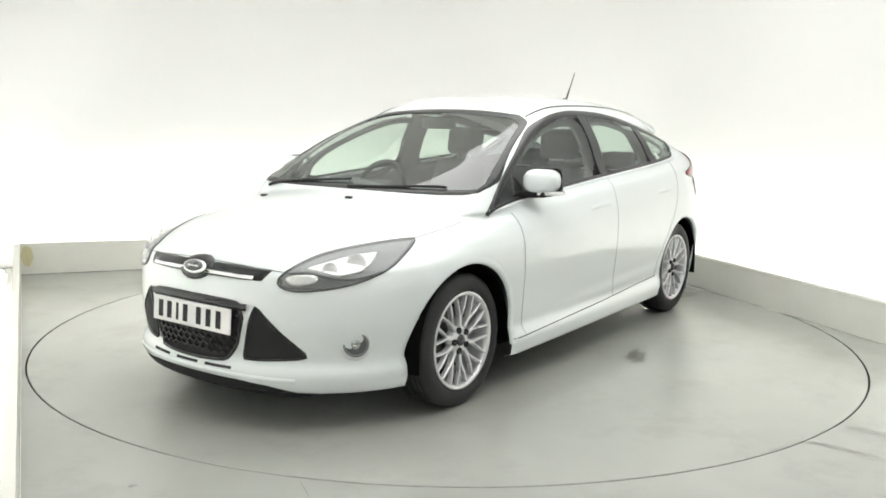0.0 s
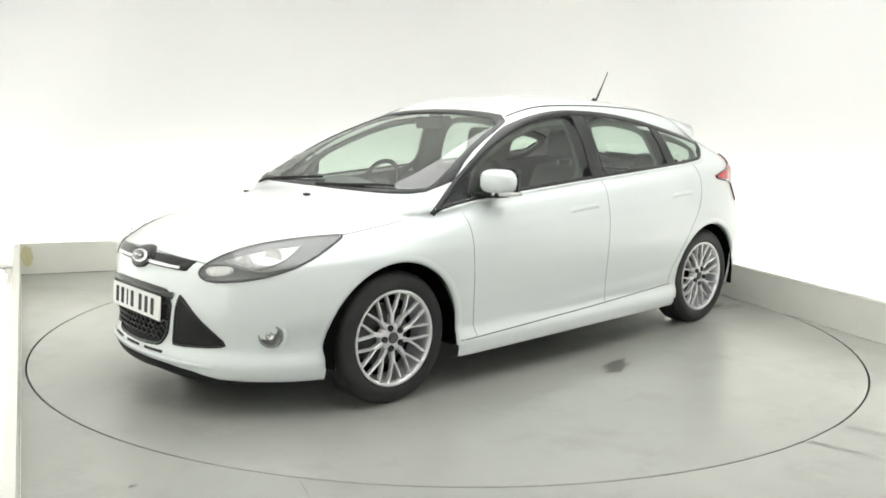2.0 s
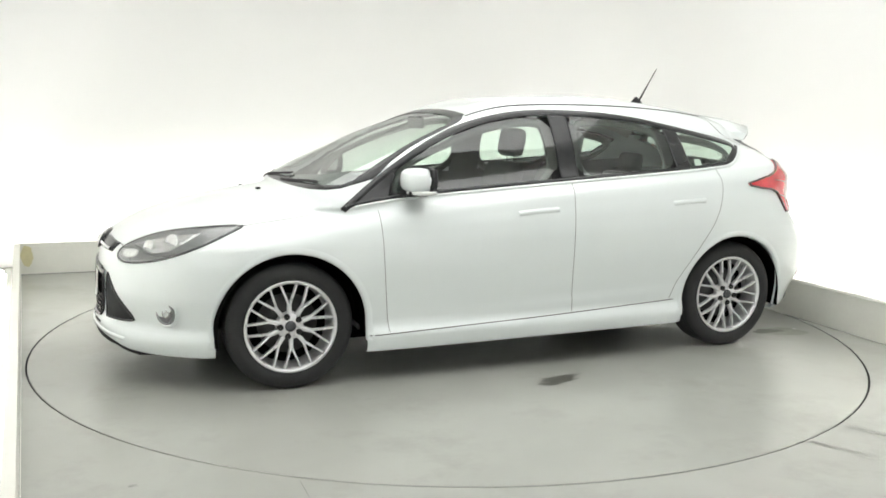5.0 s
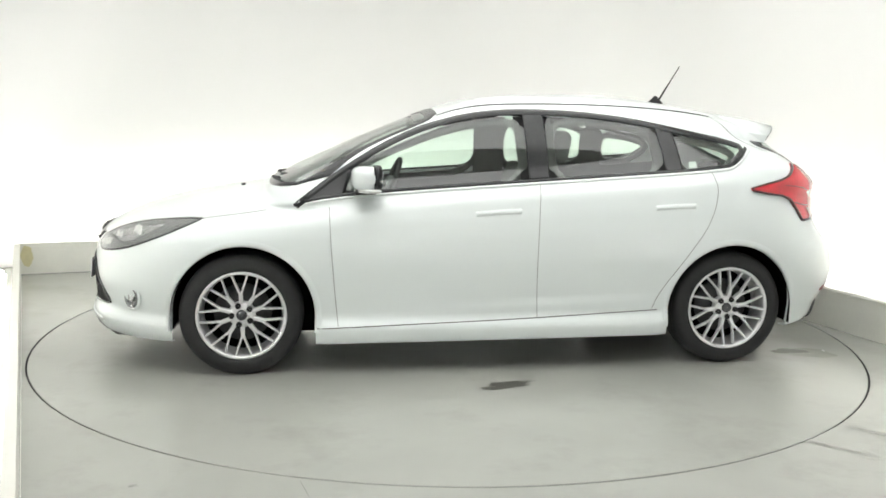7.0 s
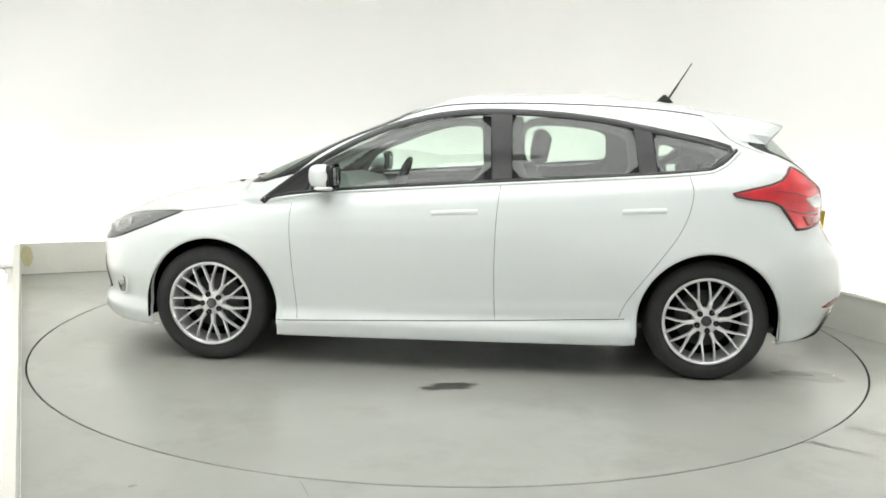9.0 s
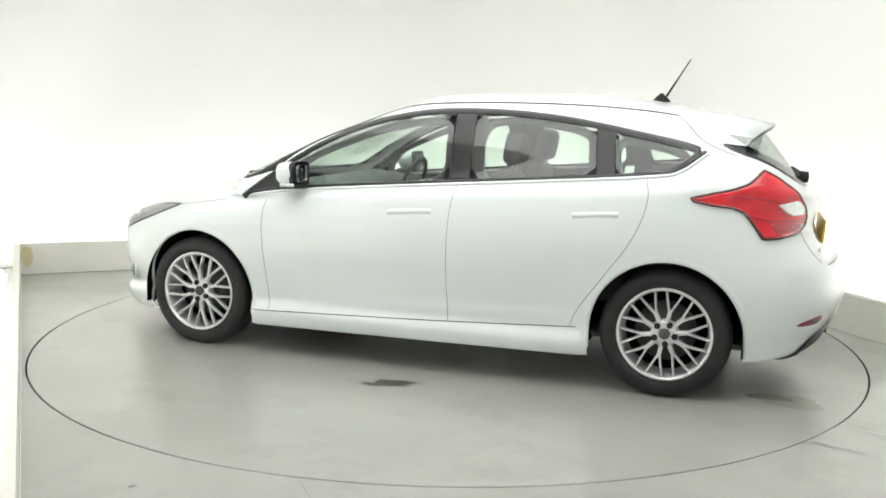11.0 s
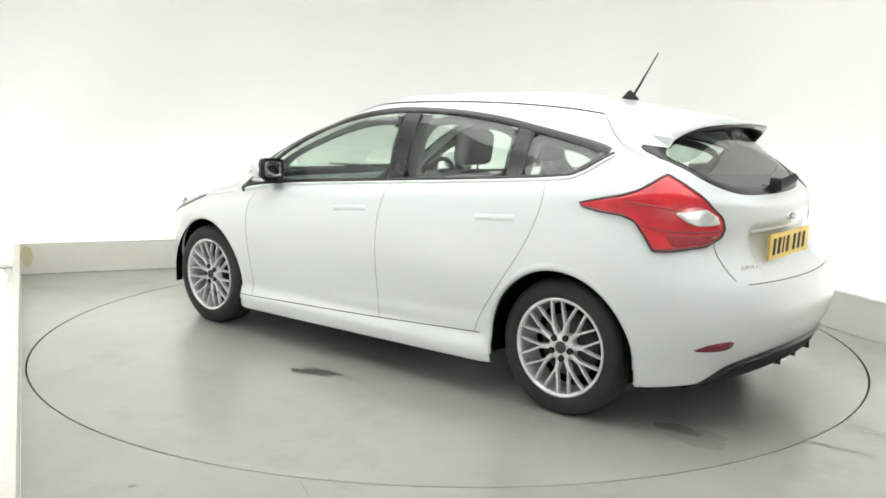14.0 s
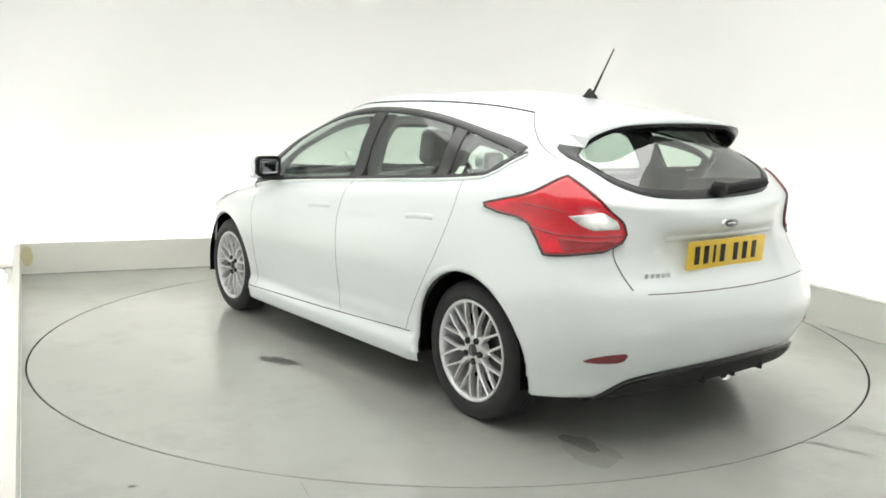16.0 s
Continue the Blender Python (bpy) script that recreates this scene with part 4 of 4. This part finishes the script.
def rear_end():
    rb, tg = PANELS["rear_bumper"], PANELS["tailgate"]
    for s, k in ((1, "l"), (-1, "r")):
        tail_lamp(s, CAR)
        part("reflector", patch([(-1.90, .745, .393), (-1.94, .712, .415), (-1.985, .66, .430), (-2.03, .60, .437), (-2.015, .615, .397), (-1.97, .68, .390)], (-0.75, 0.66, 0), 0.005, 0.01, 1, s, 3), DARKRED, rb, "dark red reflector")
    number_plate(CAR, Matrix.Translation(on_skin((-2.0, .03, .770), BACK, 0.018) + Vector((0, 0, .018))) @ pose(0, 0, 0, 90, 0, -90) @ pose(0, 0, 0, 3, 0, 0), YELLOW, "yellow number plate with dark marks")
    oval_badge(CAR, Matrix.Translation(on_skin((-2.0, 0.01, .917), BACK, 0.002)) @ pose(0, 0, 0, 90, 0, -90) @ pose(0, 0, 0, -10, 0, 0), 0.115, 0.046)
    part("gate_handle", band([(-2.0, .36, .862), (-2.03, 0, .865), (-2.0, -.36, .862)], BACK, 0.022, 0.005, 0.0, False, 1), PAINT, tg)
    bm = bmesh.new()
    for i in range(5):
        p = on_skin((-2.0, .50 - 0.026 * i, .726), BACK, 0.003)
        box(bm, p.x - 0.003, p.y - 0.010, p.z - 0.009, p.x + 0.003, p.y + 0.010, p.z + 0.009, 0.001)
    part("model_script", bm, CHROME, tg, "small chrome lettering, unreadable", smooth=False)
    # rear wiper
    bm = bmesh.new()
    p = on_skin((-1.9, -.03, 1.04), BACK, 0.02)
    turned(bm, [(0.001, -0.03), (0.03, -0.025), (0.034, 0.02)], 20, "x", Matrix.Translation(p) @ pose(0, 0, 0, 0, 0, 0))
    w = part("rear_wiper", bm, MATT, CAR, "black rear wiper")
    part("blade", band([(-1.9, -.01, 1.04), (-1.9, -.2, 1.052), (-1.9, -.43, 1.062)], BACK, 0.030, 0.028, 0.004, False, 1), MATT, w)
    # spoiler
    bm, dk = bmesh.new(), bmesh.new()
    top, low = [], []
    for i in range(41):
        y = -0.505 + 1.01 * i / 40
        q = abs(y) / 0.505
        root = on_skin((-1.42, y * 0.86, 1.37), TOP, 0.001)
        tip = Vector((-1.778 + 0.10 * q ** 6, y, 1.340 - 0.022 * q ** 2 - 0.05 * q ** 10))
        mid = root.lerp(tip, 0.55) + Vector((0, 0, 0.010))
        bot = tip + Vector((0.008 + 0.02 * q ** 6, 0, -0.022 - 0.02 * q ** 7))
        under = Vector((-1.64, y * 0.99, 1.322 - 0.015 * q ** 2 - 0.04 * q ** 8))
        top.append([bm.verts.new(v) for v in (root, mid, tip, tip + Vector((0.002, 0, -0.006)))])
        low.append([dk.verts.new(v) for v in (tip + Vector((-0.001, 0, -0.005)), bot, under, under + Vector((0.06, 0, 0.02)))])
    for b, rows in ((bm, top), (dk, low)):
        for r0, r1 in zip(rows, rows[1:]):
            for k in range(3):
                b.faces.new((r0[k], r0[k + 1], r1[k + 1], r1[k]))
    ends = [[v.co.copy() for v in (t_row[0], t_row[1], t_row[2], l_row[1])] for t_row, l_row in ((top[0], low[0]), (top[-1], low[-1]))]
    sp = part("spoiler", bm, PAINT, CAR, "white roof spoiler with a black underside")
    part("spoiler_lip", dk, BLACK, sp, "gloss black spoiler underside")
    # the spoiler's ends run down to the corners of the rear screen
    for s, line in ((-1, ends[0]), (1, ends[1])):
        low_end = on_skin((-1.7, .565 * s, 1.240), BACK, 0.003)
        flank = on_skin((-1.50, .56 * s, 1.31), (-0.2, 0.8 * s, 0.5), 0.001)
        for name, shift, material in (("fin", 0.010, BLACK), ("fin_cover", 0.0, PAINT)):
            bm = bmesh.new()
            P = [p - Vector((0, shift * s, shift * 0.3)) for p in line + [low_end, flank]]
            mid = sum(P, Vector()) / len(P)
            fan = [bm.verts.new(p) for p in P]
            c = bm.verts.new(mid + Vector((0, 0.004 * s, 0)))
            for i in range(len(fan)):
                bm.faces.new((c, fan[i], fan[(i + 1) % len(fan)]))
            part(name, bm, material, sp, "gloss black inner face of the spoiler end" if name == "fin" else "", smooth=False)
    # diffuser and exhaust
    half = [(.70, .185), (.60, .285), (.55, .312), (.42, .337), (.2, .352), (0, .356)]
    edge = half + [(-y, z) for y, z in half[-2::-1]] + [(-.40, .215), (.40, .215)]
    d = part("diffuser", patch(front3(edge, -2.0), BACK, 0.006, 0.03, 0, 1, 8, (-2.0, 0, .28)), MATT, CAR, "matt black rear diffuser")
    part("rim", band(front3(half + [(-y, z) for y, z in half[-2::-1]], -2.0), BACK, 0.022, 0.014, 0.002, False, 1), BLACK, d)
    for y in (-0.2, 0.0, 0.2):
        bm = bmesh.new()
        box(bm, -2.105, y - 0.006, 0.255, -1.9, y + 0.006, 0.315, 0.003)
        part("fin", bm, MATT, d, smooth=False)
    bm = bmesh.new()
    turned(bm, [(0.030, 0.12), (0.036, 0.0), (0.033, -0.002), (0.030, 0.10)], 24, "x", Matrix.Translation((-2.05, -.02, .252)) @ Matrix.Diagonal((1, 1.3, 0.9, 1)))
    part("exhaust_tip", bm, CHROME, rb, "oval chrome exhaust tip")
    # fuel flap stays on the far side; aerial on the roof
    bm = bmesh.new()
    turned(bm, [(0.045, 0.0), (0.038, 0.012), (0.022, 0.03), (0.010, 0.045), (0.001, 0.05)], 20, "z", Matrix.Translation(on_skin((-1.175, 0, 1.42), TOP, -0.004)) @ Matrix.Diagonal((1.2, 0.55, 1, 1)))
    a = part("aerial", bm, MATT, CAR, "black roof aerial")
    bm = bmesh.new()
    turned(bm, [(0.0065, 0.0), (0.0055, 0.10), (0.004, 0.12), (0.003, 0.245), (0.001, 0.25)], 10, "z", Matrix.Translation((-1.195, 0, 1.47)) @ pose(0, 0, 0, 0, -31, 0))
    part("mast", bm, MATT, a)


rear_end()


def door_mirror(s, door):
    bm = bmesh.new()
    rows = []
    for i in range(13):
        f = i / 12
        y = 0.79 + 0.185 * f
        sc = max(0.05, (1 - abs(2 * f - 1.05) ** 3.2)) ** 0.5
        row = []
        for k in range(20):
            t = 2 * math.pi * k / 20
            c, d = math.cos(t), math.sin(t)
            px = 0.074 * sc * math.copysign(abs(c) ** 0.7, c)
            pz = 0.062 * sc * math.copysign(abs(d) ** 0.6, d)
            row.append(bm.verts.new((0.680 + 0.022 * (1 - f) + px, y * s, 1.030 + pz)))
        rows.append(row)
    for r0, r1 in zip(rows, rows[1:]):
        for k in range(20):
            bm.faces.new((r0[k], r0[(k + 1) % 20], r1[(k + 1) % 20], r1[k]))
    bm.faces.new(rows[0]); bm.faces.new(rows[-1][::-1])
    for v in bm.verts:
        v.co.x = max(v.co.x, 0.632)
    m = part("door_mirror", bm, PAINT, door, "white door mirror on a black arm")
    bm = bmesh.new()
    box(bm, 0.624, 0.815, 0.966, 0.645, 0.972, 1.094, 0.03)
    for v in bm.verts:
        v.co.y *= s
    part("mirror_rim", bm, BLACK, m)
    bm = bmesh.new()
    box(bm, 0.620, 0.834, 0.986, 0.6265, 0.952, 1.076, 0.02)
    for v in bm.verts:
        v.co.y *= s
    part("mirror_glass", bm, MIRROR, m, "mirror glass")
    bm = bmesh.new()
    box(bm, 0.635, 0.735, 0.940, 0.745, 0.93, 0.970, 0.012)
    for v in bm.verts:
        v.co.z += 0.02 * max(0, v.co.y - 0.85) / 0.15
        v.co.y *= s
    part("mirror_arm", bm, MATT, m)
    bm = bmesh.new()
    box(bm, 0.665, 0.89, 0.960, 0.752, 0.986, 0.980, 0.008)
    for v in bm.verts:
        v.co.x -= 0.06 * max(0, v.co.y - 0.91) / 0.09
        v.co.y *= s
    part("indicator", bm, CLEARLAMP, m, "clear indicator lens")


def handles():
    for s, k in ((1, "l"), (-1, "r")):
        door_mirror(s, CAR)
        for name, x0, x1, z0, z1 in (("front_door", .115, -.125, .846, .862), ("rear_door", -.865, -1.085, .880, .892)):
            door = PANELS[name + k]
            part("handle", band(side3([(x0, z0), ((x0 + x1) / 2, (z0 + z1) / 2 + 0.003), (x1, z1)], .88), SIDE, 0.026, 0.005, 0.0, False, 1, s, 0.02), PAINT, door, "white pull handle")


handles()


# ---- cabin ----
def soft_box(bm, x0, y0, z0, x1, y1, z1, r=0.05, m=None):
    box(bm, x0, y0, z0, x1, y1, z1, 0, m)
    bmesh.ops.bevel(bm, geom=bm.edges[:], offset=r, segments=4, affect="EDGES", profile=0.5)


def cabin():
    inner = tagged(new("cabin"), "dark grey cabin with charcoal seats")
    inner.parent = CAR
    for y in (0.37, -0.37):
        bm = bmesh.new()
        soft_box(bm, -0.26, -0.25, 0, 0.28, 0.25, 0.16, 0.06)
        seat = part("front_seat", bm, CLOTH, CAR, "charcoal cloth front seat")
        seat.location = (0.0, y, 0.40)
        bm = bmesh.new()
        soft_box(bm, -0.06, -0.24, 0, 0.07, 0.24, 0.58, 0.055)
        for v in bm.verts:
            v.co.y *= 1 - 0.25 * max(0, v.co.z - 0.3) / 0.3
        b = part("backrest", bm, CLOTH, seat)
        b.matrix_basis = pose(-0.25, 0, 0.10, 0, -17, 0)
        bm = bmesh.new()
        soft_box(bm, -0.05, -0.135, 0, 0.05, 0.135, 0.19, 0.045)
        h = part("headrest", bm, CLOTH, seat)
        h.matrix_basis = pose(-0.43, 0, 0.69, 0, -10, 0)
        for py in (-0.05, 0.05):
            bm = bmesh.new()
            turned(bm, [(0.006, 0), (0.006, 0.12)], 8, "z", pose(-0.42, py, 0.62, 0, -12, 0))
            part("headrest_post", bm, CHROME, seat)
    bm = bmesh.new()
    soft_box(bm, -1.25, -0.62, 0.40, -0.72, 0.62, 0.56, 0.06)
    bench = part("rear_seat", bm, CLOTH, CAR, "charcoal cloth rear bench")
    bm = bmesh.new()
    soft_box(bm, -0.07, -0.60, 0, 0.07, 0.60, 0.50, 0.05)
    b = part("backrest", bm, CLOTH, bench)
    b.matrix_basis = pose(-1.20, 0, 0.5, 0, -20, 0)
    for y in (-0.36, 0.36):
        bm = bmesh.new()
        soft_box(bm, -0.04, -0.12, 0, 0.045, 0.12, 0.13, 0.04)
        h = part("headrest", bm, CLOTH, bench)
        h.matrix_basis = pose(-1.385, y, 0.985, 0, -10, 0)
    bm = bmesh.new()
    rows = []
    for i in range(21):
        y = -0.70 + 1.4 * i / 20
        hump = 0.035 * math.exp(-((y + 0.37) / 0.17) ** 2)
        rows.append([bm.verts.new(v) for v in ((1.10, y, 0.90), (0.95, y, 0.955), (0.74, y, 0.955 + hump), (0.62, y, 0.93 + hump), (0.58, y, 0.84), (0.66, y, 0.62), (0.72, y, 0.45))])
    for r0, r1 in zip(rows, rows[1:]):
        for k in range(6):
            bm.faces.new((r0[k], r0[k + 1], r1[k + 1], r1[k]))
    part("dashboard", bm, TRIM, inner, "dark grey dashboard")
    bm = bmesh.new()
    m = pose(0.47, -0.37, 0.90, 0, 68, 0)
    R = []
    for i in range(40):
        t = 2 * math.pi * i / 40
        R.append([bm.verts.new(m @ Vector(((0.18 + 0.016 * math.cos(u)) * math.cos(t), (0.18 + 0.016 * math.cos(u)) * math.sin(t), 0.016 * math.sin(u)))) for u in [2 * math.pi * k / 8 for k in range(8)]])
    for i in range(40):
        for k in range(8):
            bm.faces.new((R[i][k], R[(i + 1) % 40][k], R[(i + 1) % 40][(k + 1) % 8], R[i][(k + 1) % 8]))
    sw = part("steering_wheel", bm, MATT, CAR, "black steering wheel")
    bm = bmesh.new()
    soft_box(bm, -0.06, -0.075, -0.03, 0.06, 0.075, 0.02, 0.02, m)
    part("hub", bm, TRIM, sw)
    bm = bmesh.new()
    turned(bm, [(0.001, 0.027), (0.030, 0.025), (0.034, 0.018)], 24, "z", m @ Matrix.Diagonal((0.6, 1, 1, 1)))
    part("hub_badge", bm, CHROME, sw)
    for a in (0, 90, -90):
        bm = bmesh.new()
        box(bm, 0.05, -0.018, -0.012, 0.175, 0.018, 0.004, 0.004, m @ pose(0, 0, 0, 0, 0, a))
        part("spoke", bm, TRIM, sw, smooth=False)
    bm = bmesh.new()
    soft_box(bm, -0.012, -0.12, -0.035, 0.012, 0.12, 0.035, 0.011, pose(0.38, 0, 1.31, 0, 8, 0))
    part("rear_view_mirror", bm, MATT, inner, "black rear-view mirror")
    bm = bmesh.new()
    box(bm, -1.75, -0.72, 0.24, 0.95, 0.72, 0.27, 0.01)
    part("cabin_floor", bm, TRIM, inner, smooth=False)
    bm = bmesh.new()
    box(bm, -1.80, -0.60, 0.985, -1.40, 0.60, 1.0, 0.004)
    part("parcel_shelf", bm, TRIM, inner, "dark parcel shelf", smooth=False)
    # door cards and roof lining follow the skin, set in from it
    dlo = shrunk(DLO, -0.01)
    for s in (1, -1):
        bm = bmesh.new()
        G = {}
        xs = [0.90 - 0.06 * i for i in range(44)]
        zs = [0.32 + 0.05 * i for i in range(15)]
        for i, x in enumerate(xs):
            for j, z in enumerate(zs):
                top = 0.895 + 0.10 * (0.95 - x) / 1.5 if x > -0.55 else 0.995 + 0.06 * (-0.55 - x)
                z = top if j == 14 else min(max(z, 0.74 if x < -0.88 else 0.32), top)
                p = on_skin((x, 0.8, z), SIDE, 0.0)
                G[i, j] = bm.verts.new((x, (p.y - 0.055) * s, z))
        for i in range(43):
            for j in range(14):
                bm.faces.new((G[i, j], G[i + 1, j], G[i + 1, j + 1], G[i, j + 1]))
        part("door_card", bm, TRIM, inner, "dark grey door lining")
    # linings round the window openings and over the pillars
    OPEN = [[(.80, .945), (.70, 1.075), (.53, 1.165), (.33, 1.25), (.12, 1.312), (-.10, 1.330), (-.135, 1.31), (-.15, 1.02), (.3, .985)],
            [(-.35, 1.034), (-.345, 1.325), (-.48, 1.338), (-.70, 1.320), (-.86, 1.290), (-.90, 1.25), (-.915, 1.075), (-.6, 1.05)],
            [(-1.07, 1.090), (-1.05, 1.262), (-1.18, 1.240), (-1.34, 1.208), (-1.38, 1.19), (-1.29, 1.12), (-1.2, 1.098)]]
    for s in (1, -1):
        for O in OPEN:
            part("window_lining", band(side3(shrunk(O, -0.024), .8), SIDE, 0.040, -0.034, -0.050, True, 2, s), PILLAR, inner, "grey lining round a side window")
        for P in ([(-.125, 1.375), (-.15, .99), (-.36, 1.005), (-.335, 1.375)], [(-.89, 1.31), (-.91, 1.05), (-1.07, 1.06), (-1.04, 1.29)]):
            part("door_frame", patch(side3(P, .8), SIDE, -0.032, 0, 0, s), MATT, inner, "black door frame behind the glass")
            part("pillar_lining", patch(side3(P, .8), SIDE, -0.056, 0, 0, s), PILLAR, inner, "grey pillar lining")
        part("pillar_lining", band(side3([(.86, 1.00), (.72, 1.095), (.55, 1.185), (.35, 1.275), (.15, 1.335)], .8), SIDE, 0.045, -0.036, -0.045, False, 1, s), PILLAR, inner, "grey pillar lining")
    bm = bmesh.new()
    G = {}
    for i in range(31):
        x = 0.20 - 1.70 * i / 30
        for j in range(17):
            y = -0.57 + 1.14 * j / 16
            p = on_skin((x, y, 1.4), TOP, 0.0)
            G[i, j] = bm.verts.new((x, y, p.z - 0.028))
    for i in range(30):
        for j in range(16):
            bm.faces.new((G[i, j], G[i + 1, j], G[i + 1, j + 1], G[i, j + 1]))
    part("roof_lining", bm, LINING, inner, "pale roof lining")


cabin()


# ---- marks on the floor ----
STAIN = mat("dark_scuff", (0.10, 0.10, 0.088), 0.35, vary=0.5, scale=30)
DARKER = mat("darker_floor", (0.22, 0.222, 0.20), 0.25, vary=0.12, scale=10)
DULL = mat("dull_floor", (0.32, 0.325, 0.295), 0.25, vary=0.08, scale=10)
FAINT = mat("faint_scuff", (0.25, 0.25, 0.225), 0.3, vary=0.15, scale=12)


def smear(name, x, y, a, length, width, material, owner=None, label="", seed=1, pieces=4, ragged=1.0):
    """Irregular flat marks lying on the paint: dirt scuffs, smears and darker patches."""
    rnd = random.Random(seed)
    bm = bmesh.new()
    for k in range(pieces):
        cx, cy = rnd.uniform(-0.5, 0.5) * length * 0.6, rnd.uniform(-0.5, 0.5) * width * 0.7
        L, W = length * rnd.uniform(0.3, 0.55), width * rnd.uniform(0.2, 0.45)
        ph = [rnd.uniform(0, 6.28) for _ in range(4)]
        vs = []
        for i in range(28):
            t = 2 * math.pi * i / 28
            r = 1 + 0.18 * math.sin(2 * t + ph[3]) + ragged * (0.25 * math.sin(3 * t + ph[0]) + 0.2 * math.sin(5 * t + ph[1]) + 0.12 * math.sin(9 * t + ph[2]))
            vs.append(bm.verts.new((cx + 0.5 * L * r * math.cos(t), cy + 0.5 * W * r * math.sin(t), 0.0012 + 0.0003 * k)))
        bm.faces.new(vs)
    ob = part(name, bm, material, owner, label, smooth=False)
    ob.matrix_basis = pose(x, y, 0, 0, 0, a)
    return ob


smear("scuff_mark", -0.092, 1.255, 12, 0.40, 0.115, STAIN, TABLE, "dark scuff on the paint", 3, 5)

# two overlapping darker patches on the table behind the left rear wheel
smear("dull_patch", -1.93, 0.72, -3, 0.60, 0.42, DULL, TABLE, "wide slightly darker patch", 14, 3, 0.25)
smear("darker_patch", -1.97, 0.73, -3, 0.42, 0.26, DARKER, TABLE, "small darker patch", 12, 2, 0.35).location.z = 0.002
for x, y, a, l, w, sd in ((1.66, -2.0, -40, 0.35, 0.05, 21), (1.80, -2.12, -40, 0.4, 0.04, 22), (1.95, -1.85, -35, 0.4, 0.05, 23)):
    tagged(smear("tyre_smear", x, y, a, l, w, FAINT, None, "", sd, 4), "faint grey tyre smears on the painted floor", "floor mark", "tyre smears", "stuff")
tagged(smear("floor_chip", -1.12, -2.502, 10, 0.06, 0.025, STAIN, None, "", 31, 3), "small dark chip in the floor paint", "floor mark")
tagged(smear("floor_crack", -0.51, -2.50, -68, 0.22, 0.006, STAIN, None, "", 33, 4), "thin dark crack in the floor paint", "floor mark")


# ---- small things ----
part("sticker", patch(side3([(-1.09, 1.085), (-1.09, 1.125), (-1.135, 1.128), (-1.135, 1.088)], .78), SIDE, -0.006, 0, 0, 1, 2), PLATEWHITE, PANELS["quarter_panell"], "small white label inside the glass")
OCHRE = mat("yellowed_paint", (0.60, 0.56, 0.34), 0.6, vary=0.12, scale=25)


def board_marks():
    d = (B - A).normalized()
    m = Matrix.Translation((A.x, A.y, 0)) @ Matrix.Rotation(math.atan2(d.y, d.x), 4, "Z")
    rnd = random.Random(4)
    bm = bmesh.new()
    vs = [bm.verts.new(m @ Vector((0.055 + 0.04 * (1 + 0.3 * rnd.random()) * math.cos(t), -0.0015, 0.155 + 0.08 * (1 + 0.2 * rnd.random()) * math.sin(t)))) for t in [6.2832 * k / 24 for k in range(24)]]
    bm.faces.new(vs)
    tagged(part("yellow_stain", bm, OCHRE, smooth=False), "yellowed patch on the low board", kind="structure")
    for p, q in ((B, A), (A, DL)):
        run(p, q, 0.0025, 0.0, 0.004, "baseboard_gap", GAP, "thin dark joint at the foot of the low board", 0)


board_marks()


# ---- what moves ----
def motions():
    turns = [(0.0, 54.6), (0.25, 53.9), (0.5, 52.75)] + [(1.0 + 0.5 * i, 49.59 - 6.8467 * 0.5 * i) for i in range(31)]
    table, car = [], []
    for t, a in turns:
        m = pose(0, 0, 0, 0, 0, 180 + a)
        table.append((t, m))
        car.append((t, m @ pose(-0.1117, 0.103, 0)))
    walk(TABLE, table)
    walk(CAR, car)


motions()
